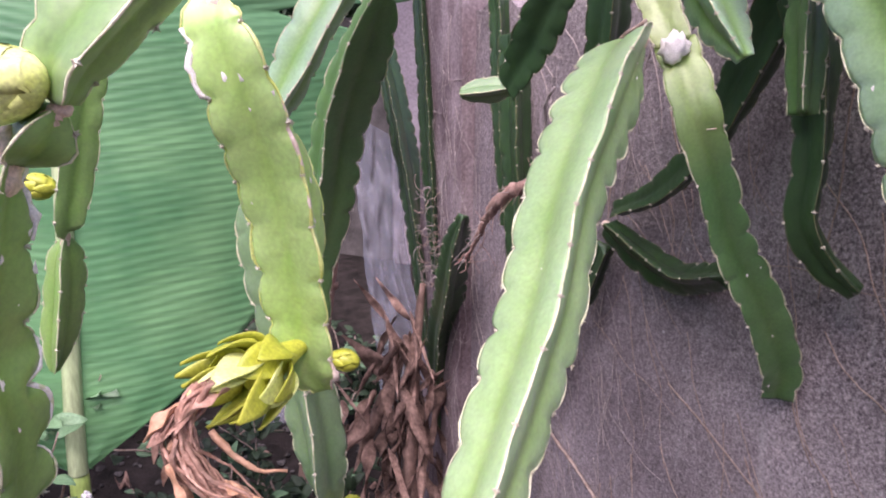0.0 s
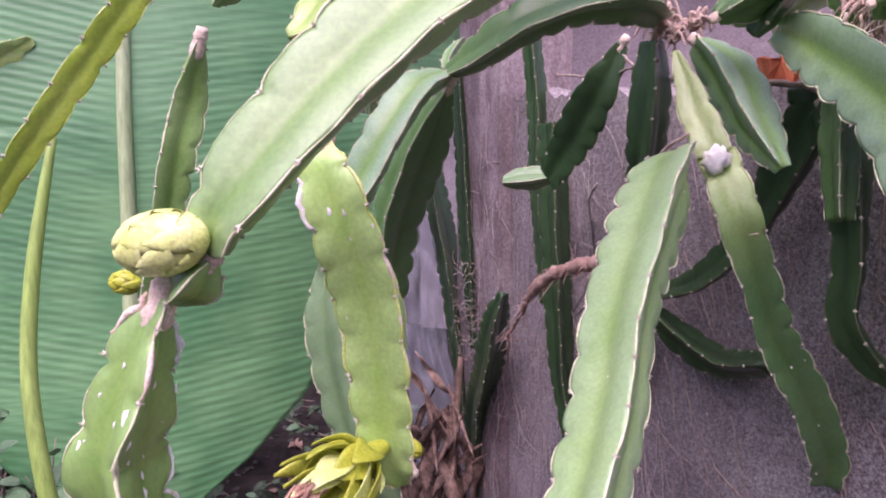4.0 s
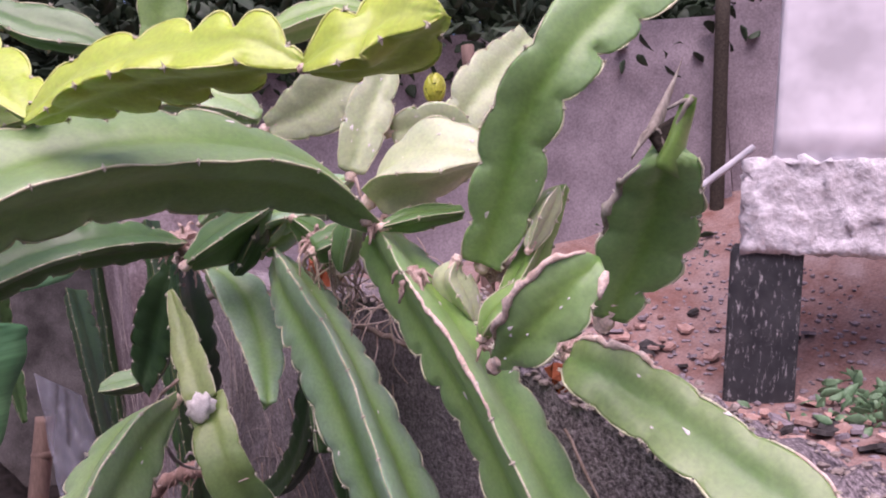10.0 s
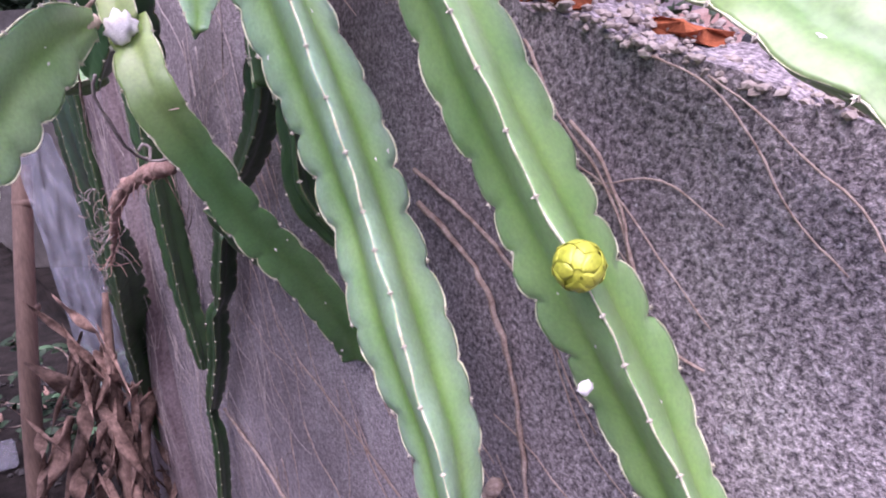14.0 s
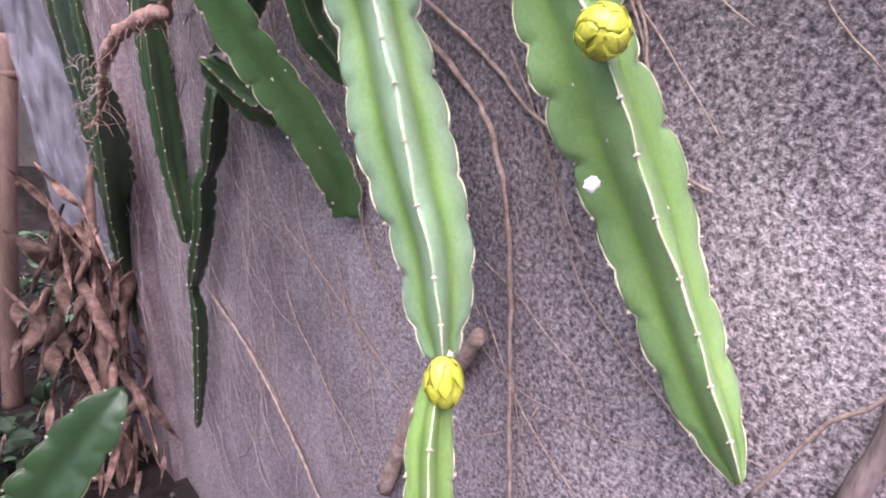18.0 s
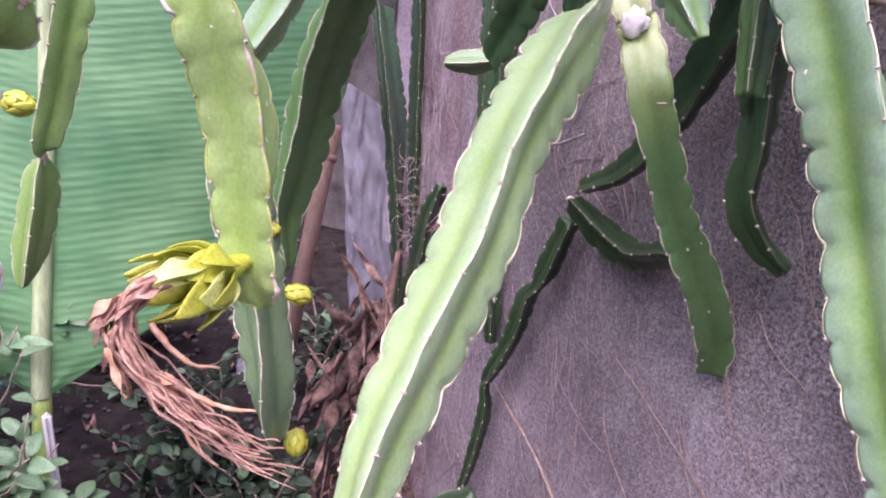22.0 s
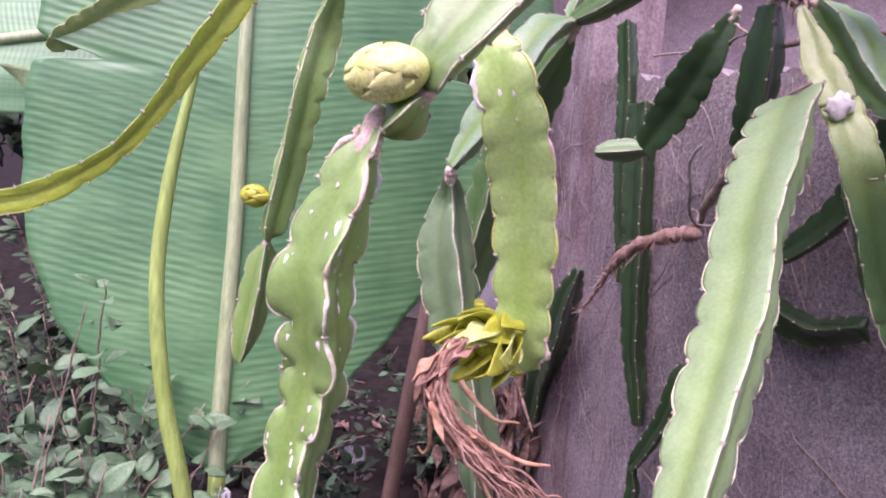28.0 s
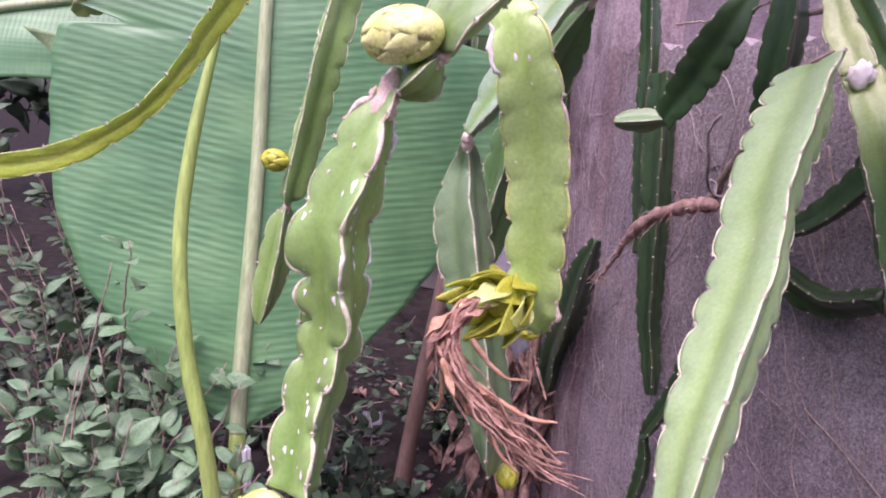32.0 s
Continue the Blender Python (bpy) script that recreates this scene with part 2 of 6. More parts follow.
def wall_render():
    """Old rough-cast concrete: dark and pale grit, broad damp patches, pale lime streaks."""
    m, n, l, b = shader("rough_cast", 0.95)
    b.inputs["Specular IOR Level"].default_value = 0.15
    broad, grit, speck = noise_node(n, l, 3.2, 5), noise_node(n, l, 200, 3, 0.7), noise_node(n, l, 420, 2, 0.6)
    base = ramp(n, l, broad.outputs[0], [(0.28, (0.205, 0.172, 0.18)), (0.72, (0.47, 0.41, 0.42))]).outputs[0]
    dots = ramp(n, l, grit.outputs[0], [(0.36, (0.30, 0.29, 0.31)), (0.5, (0.9, 0.9, 0.9)), (0.66, (1.7, 1.7, 1.72))]).outputs[0]
    fine = ramp(n, l, speck.outputs[0], [(0.3, (0.72, 0.72, 0.72)), (0.7, (1.28, 1.28, 1.28))]).outputs[0]
    # towards the far end the grit is worn finer and streaked
    tc, xyz, mr, patch = n.new("ShaderNodeTexCoord"), n.new("ShaderNodeSeparateXYZ"), n.new("ShaderNodeMapRange"), noise_node(n, l, 4.5, 4)
    add = n.new("ShaderNodeMath")
    add.operation = "ADD"
    l.new(tc.outputs["Object"], xyz.inputs[0])
    l.new(xyz.outputs[1], add.inputs[0])
    l.new(patch.outputs[0], add.inputs[1])
    l.new(add.outputs[0], mr.inputs[0])
    mr.inputs[1].default_value, mr.inputs[2].default_value, mr.inputs[4].default_value = 0.95, 1.55, 0.8
    worn = ramp(n, l, noise_node(n, l, 120, 4, 0.75).outputs[0], [(0.36, (0.48, 0.46, 0.48)), (0.52, (0.84, 0.82, 0.84)), (0.7, (1.35, 1.33, 1.34))]).outputs[0]
    dots = mix(n, l, mr.outputs[0], dots, worn)
    col = mix(n, l, 1.0, mix(n, l, 1.0, base, dots, "MULTIPLY"), fine, "MULTIPLY")
    drip = noise_node(n, l, 22, 5, 0.7, (1, 1, 0.25))
    pale = ramp(n, l, drip.outputs[0], [(0.60, (0, 0, 0)), (0.72, (0.5, 0.5, 0.5))]).outputs[0]
    col = mix(n, l, pale, col, (0.55, 0.51, 0.52))
    lime = ramp(n, l, noise_node(n, l, 75, 3, 0.6).outputs[0], [(0.68, (0, 0, 0)), (0.73, (0.75, 0.75, 0.75))]).outputs[0]
    col = mix(n, l, lime, col, (0.62, 0.58, 0.6))
    l.new(col, b.inputs["Base Color"])
    bump(n, l, b, grit.outputs[0], 0.9, 0.004)
    return m


def smooth_render():
    m, n, l, b = shader("smooth_cement", 0.9)
    broad, fine = noise_node(n, l, 5, 6, 0.65, (1, 1, 0.5)), noise_node(n, l, 130, 3)
    base = ramp(n, l, broad.outputs[0], [(0.3, (0.24, 0.185, 0.195)), (0.7, (0.46, 0.385, 0.40))]).outputs[0]
    tone = ramp(n, l, fine.outputs[0], [(0.3, (0.66, 0.65, 0.66)), (0.7, (1.25, 1.25, 1.25))]).outputs[0]
    b.inputs["Specular IOR Level"].default_value = 0.15
    stain = ramp(n, l, noise_node(n, l, 16, 5, 0.7, (1, 1, 0.3)).outputs[0], [(0.4, (0.62, 0.58, 0.58)), (0.6, (1.0, 1.0, 1.0))]).outputs[0]
    col = mix(n, l, 1.0, mix(n, l, 1.0, base, tone, "MULTIPLY"), stain, "MULTIPLY")
    l.new(col, b.inputs["Base Color"])
    bump(n, l, b, fine.outputs[0], 0.6, 0.003)
    return m


ROUGHCAST, CEMENT = wall_render(), smooth_render()


def banana_skin():
    m, n, l, b = shader("banana_leaf", 0.45)
    vein, blotch = noise_node(n, l, 1.0, 2, 0.5, (2, 1, 160)), noise_node(n, l, 6, 4)
    base = ramp(n, l, blotch.outputs[0], [(0.3, (0.06, 0.195, 0.078)), (0.7, (0.14, 0.31, 0.135))]).outputs[0]
    tone = ramp(n, l, vein.outputs[0], [(0.35, (0.86, 0.86, 0.86)), (0.65, (1.14, 1.14, 1.14))]).outputs[0]
    l.new(mix(n, l, 1.0, base, tone, "MULTIPLY"), b.inputs["Base Color"])
    b.inputs["Coat Weight"].default_value, b.inputs["Coat Roughness"].default_value = 0.4, 0.38
    return m


BANANA = banana_skin()


def sheet_plastic():
    m, n, l, b = shader("clear_sheet", 0.5)
    a = noise_node(n, l, 7, 4)
    l.new(ramp(n, l, a.outputs[0], [(0.3, (0.34, 0.34, 0.40)), (0.7, (0.5, 0.5, 0.58))]).outputs[0], b.inputs["Base Color"])
    b.inputs["Alpha"].default_value = 0.36
    return m


PLASTIC = sheet_plastic()


# ---- builders ----
def link(name, verts, faces, material, parent=None, label="", smooth=True):
    me = bpy.data.meshes.new(name)
    me.from_pydata([tuple(v) for v in verts], [], faces)
    me.update()
    if smooth:
        me.polygons.foreach_set("use_smooth", [True] * len(me.polygons))
    me.materials.append(material)
    ob = new(name, me)
    if parent is not None:
        ob.parent = parent
    if label:
        ob["label"] = label
    return ob


def part(name, bm, material, parent=None, label="", smooth=False):
    me = bpy.data.meshes.new(name)
    bm.to_mesh(me)
    bm.free()
    if smooth:
        me.polygons.foreach_set("use_smooth", [True] * len(me.polygons))
    me.materials.append(material)
    ob = new(name, me)
    if parent is not None:
        ob.parent = parent
    if label:
        ob["label"] = label
    return ob


def curve_points(ctrl, step):
    """Even samples of a smooth curve through control points of any dimension."""
    c = np.array(ctrl, float)
    p = np.vstack([2 * c[0] - c[1], c, 2 * c[-1] - c[-2]])
    out = []
    for k in range(1, len(p) - 2):
        a, b, d, e = p[k - 1], p[k], p[k + 1], p[k + 2]
        m = max(2, int(np.linalg.norm((d - b)[:3]) / step))
        for u in np.arange(m) / m:
            out.append(0.5 * (2 * b + (d - a) * u + (2 * a - 5 * b + 4 * d - e) * u * u + (3 * b - a - 3 * d + e) * u ** 3))
    out.append(c[-1])
    return np.array(out)


def tangents(q):
    t = np.gradient(q, axis=0)
    return t / np.maximum(np.linalg.norm(t, axis=1, keepdims=True), 1e-9)


def unit(v):
    return v / np.maximum(np.linalg.norm(v, axis=-1, keepdims=True), 1e-9)


def tube_data(q, radii, sides=6):
    t = tangents(q)
    ref = np.array((0.31, 0.83, 0.46))
    a = unit(np.cross(t, ref))
    b = np.cross(t, a)
    ang = np.arange(sides) * 2 * np.pi / sides
    v = (q[:, None] + np.array(radii)[:, None, None] * (np.cos(ang)[None, :, None] * a[:, None] + np.sin(ang)[None, :, None] * b[:, None])).reshape(-1, 3)
    f = [(i * sides + k, i * sides + (k + 1) % sides, (i + 1) * sides + (k + 1) % sides, (i + 1) * sides + k) for i in range(len(q) - 1) for k in range(sides)]
    f += [tuple(range(sides))[::-1], tuple((len(q) - 1) * sides + k for k in range(sides))]
    return v, f


def tube(name, ctrl, radii, material, parent=None, label="", sides=7, step=0.012, wobble=0.0):
    rad = np.interp(np.linspace(0, 1, len(ctrl)), np.linspace(0, 1, len(radii)), radii)
    q = curve_points(np.c_[np.array(ctrl, float), rad], step)
    if wobble:
        q[:, :3] += np.random.normal(0, wobble, (len(q), 3))
        q[:, 3] *= 1 + np.random.normal(0, 0.12, len(q))
    v, f = tube_data(q[:, :3], np.maximum(q[:, 3], 0.0004), sides)
    return link(name, v, f, material, parent, label)


PHI = np.radians([-60, -48, -36, -26, -18, -12, -7, -3, 0, 3, 7, 12, 18, 26, 36, 48])


def cactus_stem(ctrl, ridge, skin, label, spacing=0.042, wave=0.03, lobes=0.2, base_joint=True, valley=0.38, sharp=2.4, scars=0, crest=0.3, rim=1.0, joint=1.0, scar=1.0, crust=()):
    """A three-ribbed climbing-cactus stem along control points (x, y, z, width) with an optional twist in degrees."""
    q4 = curve_points(ctrl, 0.0042)
    twist = np.radians(q4[:, 4]) if q4.shape[1] > 4 else np.zeros(len(q4))
    q, w = q4[:, :3], np.maximum(q4[:, 3], 0.006)
    t = tangents(q)
    e1 = unit(np.array(ridge)[None] - t * (t @ np.array(ridge))[:, None])
    e2 = np.cross(t, e1)
    s = np.r_[0, np.cumsum(np.linalg.norm(np.diff(q, axis=0), axis=1))]
    seed = np.random.RandomState(int(abs(ctrl[0][0]) * 7919 + abs(ctrl[-1][2]) * 104729) % 99991)
    ph = seed.uniform(0, 1, 3)
    R = w / 1.732
    ring, tips = [], []
    for k in range(3):
        u = (s / spacing + ph[k] + 0.12 * np.sin(s * 31 + 9 * ph[k])) % 1.0
        x = np.where(u < 0.6, u / 0.6, (1 - u) / 0.4)
        lobe = np.sqrt(np.clip(1 - (1 - x) ** 2, 0, 1))
        deep = 1 + 0.35 * np.sin(s * 23 + 5 * ph[k])
        sway = wave * np.sin(2 * np.pi * (s / 0.15 + ph[k])) + 0.5 * wave * np.sin(2 * np.pi * (s / 0.055 + ph[(k + 1) % 3]))
        for phi in PHI:
            body = valley + (1 - valley) * (1 - abs(phi) / (np.pi / 3)) ** sharp
            near = max(0.0, 1 - abs(phi) / 0.42)
            rad = R * (body - lobes * (crest if k == 0 else 1.0) * deep * near * (1 - lobe))
            th = k * 2 * np.pi / 3 + phi + twist + sway * near
            ring.append(q + (rad * np.cos(th))[:, None] * e1 + (rad * np.sin(th))[:, None] * e2)
            if phi == 0.0:
                tips.append((ring[-1], u, th))
    ring = np.stack(ring, 1)
    ring += seed.normal(0, 0.00025, ring.shape)
    n, m = ring.shape[:2]
    v = list(ring.reshape(-1, 3)) + [q[0] - t[0] * 0.002, q[-1] + t[-1] * 0.003]
    f = [(i * m + k, i * m + (k + 1) % m, (i + 1) * m + (k + 1) % m, (i + 1) * m + k) for i in range(n - 1) for k in range(m)]
    f += [((k + 1) % m, k, n * m) for k in range(m)] + [((n - 1) * m + k, (n - 1) * m + (k + 1) % m, n * m + 1) for k in range(m)]
    body = link("cactus", v, f, skin)
    # rib share drops in the valleys, which colours groove shading into the skin
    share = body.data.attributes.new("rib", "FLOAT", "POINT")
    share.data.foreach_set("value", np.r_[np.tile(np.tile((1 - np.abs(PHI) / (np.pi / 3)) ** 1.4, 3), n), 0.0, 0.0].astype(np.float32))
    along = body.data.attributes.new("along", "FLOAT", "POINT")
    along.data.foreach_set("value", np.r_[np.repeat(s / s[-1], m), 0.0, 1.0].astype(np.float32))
    tagged(body, label, "cactus", "climbing cactus stems")
    sv, sf = [], []
    for k, (p, u, th) in enumerate(tips):
        out = np.cos(th)[:, None] * e1 + np.sin(th)[:, None] * e2
        patch = np.sin(s * 97 + 8 * ph[k]) + np.sin(s * 41 + 3 * ph[(k + 1) % 3]) + 0.8 * np.sin(s * 211 + 5 * k)
        worn = np.clip(0.8 + 0.25 * patch, 0.3, 1.3) if k == 0 else np.clip(0.38 + 0.35 * patch, 0.0, 1.1)
        thick = np.full(len(p), 0.00085) * rim * worn * np.clip(w / 0.05, 0.5, 1.1) * seed.uniform(0.75, 1.25, len(p)) + 0.00012
        rv, rf = tube_data(p + out * (0.0002 - 0.0004 * (worn < 0.25))[:, None], thick, 5)
        link("rib_rim", rv, rf, DARKRIM if skin is DARK else BUDPALE if skin in (LIME, LEMON, YOUNG) else MARGIN, body)
        for i in np.nonzero(np.diff(u) < -0.5)[0]:
            knob = p[i] + out[i] * 0.0004
            side = np.cross(t[i], out[i])
            o = len(sv)
            sv += [knob + g * (0.0026 if k == 0 else 0.0019) for g in (out[i], side, t[i], -side, -t[i])]
            sf += [(o, o + 1, o + 2), (o, o + 2, o + 3), (o, o + 3, o + 4), (o, o + 4, o + 1)]
            for d in (out[i] + 0.5 * side, out[i] - 0.6 * side, out[i] + 0.7 * t[i], out[i] - 0.6 * t[i] + 0.2 * side, 0.4 * out[i] + side, 0.4 * out[i] - side, 0.2 * out[i] + t[i], 0.2 * out[i] - t[i]):
                d = d / np.linalg.norm(d)
                x = np.cross(d, (0.3, 0.5, 0.81))
                x = x / np.linalg.norm(x) * 0.0012
                y = np.cross(d, x)
                o = len(sv)
                sv += [knob + x, knob - 0.5 * x + 0.87 * y, knob - 0.5 * x - 0.87 * y, knob + d * seed.uniform(0.002, 0.0045)]
                sf += [(o, o + 1, o + 3), (o + 1, o + 2, o + 3), (o + 2, o, o + 3)]
    if sv:
        link("spine_felt", sv, sf, SPINE, body, smooth=False)["kind"] = "stuff"
    for _ in range(scars):
        i, k = seed.randint(n // 8, n - 2), seed.randint(0, m)
        c, nb, nd = ring[i, k], ring[i, (k + 1) % m], ring[i + 1, k]
        a, b2 = unit(nb - c), unit(nd - c)
        nm = unit(np.cross(a, b2))
        if nm @ (c - q[i]) < 0:
            nm = -nm
        r = scar * seed.uniform(0.0005, 0.0022) * seed.uniform(0.5, 1.0)
        pts = [c + nm * 0.0012] + [c + r * (1 + 0.3 * np.sin(3 * x + i)) * (np.cos(x) * a + np.sin(x) * b2 * seed.uniform(1.4, 2.6)) + nm * 0.0003 for x in np.arange(9) * 2 * np.pi / 9]
        link("pale_scar", pts, [(0, 1 + x, 1 + (x + 1) % 9) for x in range(9)], SCAR, body)
    for k, u0, u1, r, material in crust:
        p = tips[k][0][int(u0 * n):int(u1 * n)]
        shape = np.sin(np.linspace(0.35, 2.8, len(p))) * seed.uniform(0.45, 1.3, len(p))
        cv, cf = tube_data(p + seed.normal(0, r * 0.18, p.shape), r * shape + 0.0002, 8)
        link("corky_crust", cv, cf, material, body, "pale corky crust along the rib")
    if base_joint:
        joint = joint * np.clip(w.max() / 0.065, 0.5, 1.0)
        jq = np.linspace(q[0] - t[0] * 0.012 * joint, q[0] + t[0] * 0.018 * joint, 15)
        jv, jf = tube_data(jq, np.interp(np.arange(15), [0, 3, 7, 11, 14], [0.7, 1.0, 0.85, 1.0, 0.6]) * seed.uniform(0.93, 1.07, 15) * 0.0078 * joint * seed.uniform(0.85, 1.15), 10)
        jv = jv + seed.normal(0, 0.0006, jv.shape)
        link("woody_joint", jv, jf, JOINT, body, "pinkish corky joint at the base")
    return body


def box(name, size, m, material, parent=None, bevel=0.004, label=""):
    bm = bmesh.new()
    bmesh.ops.create_cube(bm, size=1.0, matrix=Matrix.Diagonal((*size, 1)))
    if bevel:
        bmesh.ops.bevel(bm, geom=bm.edges[:], offset=bevel, segments=2, affect="EDGES")
    ob = part(name, bm, material, parent, label)
    ob.matrix_basis = m
    return ob


def blade(length, width, bend=0.3, cup=0.15, thick=0.0012, tip=1.0, rows=8, wavy=0.0, seed=0):
    """A closed leaf-like blade: along +y, across x, face up +z. Returns vertices and faces."""
    rs = np.random.RandomState(seed)
    v, f, cols = [], [], 5
    for side in (1, -1):
        for i in range(rows + 1):
            u = i / rows
            half = width / 2 * (np.sin(np.pi * min(0.98, 0.06 + 0.94 * u ** tip)) ** 0.75)
            ang = bend * u
            yy = length * (np.sin(ang) / bend if abs(bend) > 1e-3 else u)
            zz = -length * ((1 - np.cos(ang)) / bend if abs(bend) > 1e-3 else 0)
            wob = wavy * np.sin(9 * u + seed)
            for k in range(cols):
                c = (k / (cols - 1)) * 2 - 1
                v.append((half * c, yy, zz + cup * abs(half) * (c * c) + wob * c * half + side * thick / 2 * (1 - 0.7 * abs(c))))
    h = (rows + 1) * cols
    for i in range(rows):
        for k in range(cols - 1):
            a = i * cols + k
            f.append((a, a + 1, a + cols + 1, a + cols))
            f.append((h + a, h + a + cols, h + a + cols + 1, h + a + 1))
        for k in (0, cols - 1):
            a = i * cols + k
            q = (a, a + cols, h + a + cols, h + a)
            f.append(q if k == 0 else q[::-1])
    f.append(tuple(range(cols - 1, -1, -1)) + tuple(h + k for k in range(cols)))
    f.append(tuple(rows * cols + k for k in range(cols)) + tuple(h + rows * cols + k for k in range(cols - 1, -1, -1)))
    return np.array(v), f


def aim(origin, along, up):
    """A pose whose y runs along and whose z is near up."""
    y = Vector(along).normalized()
    x = y.cross(Vector(up)).normalized()
    z = x.cross(y)
    m = Matrix((x, y, z)).transposed().to_4x4()
    m.translation = Vector(origin)
    return m


def flower_bud(centre, axis, length, width, label, material=None, scales=20, seed=1, loose=1.0):
    """A cactus flower bud: an egg-shaped core wrapped in overlapping pointed scales."""
    material = material or BUD
    rs = np.random.RandomState(seed)
    bm = bmesh.new()
    bmesh.ops.create_uvsphere(bm, u_segments=16, v_segments=10, radius=0.5)
    plump = 0.93 + 0.06 * (loose < 0.5)
    bmesh.ops.scale(bm, vec=(width * plump, width * plump, length * (plump + 0.02)), verts=bm.verts[:])
    core = part("flower_bud", bm, material, None, "", True)
    tagged(core, label, "flower bud", "flower buds")
    up = Vector(axis).normalized()
    core.matrix_basis = Matrix.Translation(Vector(centre)) @ up.to_track_quat("Z", "Y").to_matrix().to_4x4()
    for k in range(scales):
        z0 = -0.85 + 1.45 * k / (scales - 1)
        a0 = k * 2.39996 + rs.uniform(-0.15, 0.15)
        span, wide = 0.85 - 0.2 * k / scales, 0.85 + 0.35 * (1 - abs(z0)) + 0.12 * (loose < 0.5)
        v = []
        for lift in (0.0, 0.02):
            for i in range(6):
                u = i / 5
                z = min(0.985, z0 + span * u)
                r = math.sqrt(max(0.0, 1 - z * z))
                for c in (-1, -0.5, 0, 0.5, 1):
                    a = a0 + c * wide * (1 - u ** 2.2) * 0.5 / max(r, 0.35)
                    g = 1.0 + 0.03 * u * loose + 0.035 * (1 - abs(c)) + lift + 0.05 * loose * u ** 3
                    v.append((0.5 * width * r * g * math.cos(a), 0.5 * width * r * g * math.sin(a), 0.5 * length * z * (1 + 0.03 * u)))
        f = []
        for i in range(5):
            for c in range(4):
                a = i * 5 + c
                f += [(a, a + 5, a + 6, a + 1), (30 + a, 31 + a, 36 + a, 35 + a)]
        for i in range(5):
            f += [(i * 5, 30 + i * 5, 35 + i * 5, 5 + i * 5), (i * 5 + 4, i * 5 + 9, 39 + i * 5, 34 + i * 5)]
        link("scale", v, f, material, core)
    return core


# ---- the wall and the ground ----
# the old wall runs along ALONG; OUT points to the camera's side
ALONG = np.array((-0.4004, 0.9163, 0.0))
OUT = np.array((-0.9163, -0.4004, 0.0))
WALL0 = np.array((0.80, 0.0, 0.0))


def on_wall(s, z, off=0.0):
    return WALL0 + ALONG * s + OUT * off + np.array((0, 0, z))


def wall_slab(name, s0, s1, tops, thick, material, label, off=0.0, seed=3, step=0.02):
    """An upright slab with a rough broken top line."""
    rs = np.random.RandomState(seed)
    ss = np.arange(s0, s1 + 1e-6, step)
    top = np.interp(ss, [a for a, b in tops], [b for a, b in tops]) + rs.uniform(-0.012, 0.012, len(ss))
    v, f = [], []
    rows = 24
    for s, zt in zip(ss, top):
        for k in range(rows + 1):
            z = -0.1 + (zt + 0.1) * k / rows
            v.append(on_wall(s, z, off + 0.003 * noise.noise((s * 9, z * 9, seed))))
        v.append(on_wall(s, zt + rs.uniform(-0.006, 0.006), off - thick * 0.5))
        v.append(on_wall(s, zt - rs.uniform(0, 0.02), off - thick))
        v.append(on_wall(s, -0.1, off - thick))
    c = rows + 4
    for i in range(len(ss) - 1):
        for k in range(c):
            f.append((i * c + k, i * c + (k + 1) % c, (i + 1) * c + (k + 1) % c, (i + 1) * c + k))
    f += [tuple(range(c)), tuple((len(ss) - 1) * c + k for k in range(c))[::-1]]
    return tagged(link(name, v, f, material, smooth=False), label, "wall", kind="structure")


wall_slab("wall_garden", -0.75, 1.92, [(-0.75, 1.38), (0.36, 1.44), (0.6, 1.525), (0.84, 1.595), (2.0, 1.64)], 0.16, ROUGHCAST, "old rough-cast concrete garden wall with a broken top")
wall_slab("wall_pilaster", 1.84, 2.12, [(1.84, 1.98), (2.12, 1.98)], 0.2, CEMENT, "smooth grey cement pilaster at the wall's end", 0.035, 5)


def ground_sheet(name, material, label, x0, x1, y0, y1, height, step, seed):
    xs, ys = np.arange(x0, x1 + step / 2, step), np.arange(y0, y1 + step / 2, step)
    v = [(x, y, height(x, y) + 0.02 * noise.noise((x * 4, y * 4, seed)) + 0.008 * noise.noise((x * 17, y * 17, seed))) for x in xs for y in ys]
    c = len(ys)
    f = [(i * c + k, (i + 1) * c + k, (i + 1) * c + k + 1, i * c + k + 1) for i in range(len(xs) - 1) for k in range(c - 1)]
    return tagged(link(name, v, f, material), label, "ground", kind="structure")


def behind(x, y):
    """How far a place lies behind the wall's line."""
    return (x - 0.80) * 0.9163 + y * 0.4004


def garden_height(x, y):
    b = behind(x, y)
    if b > 0.16:
        far = max(0.0, (math.hypot(x, y) - 4.2)) * 0.42
        return min(0.6, 4 * (b - 0.16)) + min(far, 1.1)
    return 0.0


ground_sheet("ground", SOIL, "garden soil with gravel and litter, coloured dark for shade", -5, 1.0, -3, 9, lambda x, y: -0.3 if behind(x, y) > 0.22 else 0.0, 0.12, 1)
ground_sheet("ground_yard", YARD, "reddish earth yard behind the wall strewn with rubble", 0.02, 13, -3.0, 13, lambda x, y: garden_height(x, y) - (0.3 if behind(x, y) < 0.25 else 0), 0.13, 2)
ground_sheet("ground_plain", SOIL, "bare earth reaching the horizon", -120, 120, -120, 120, lambda x, y: -0.35, 24, 3)

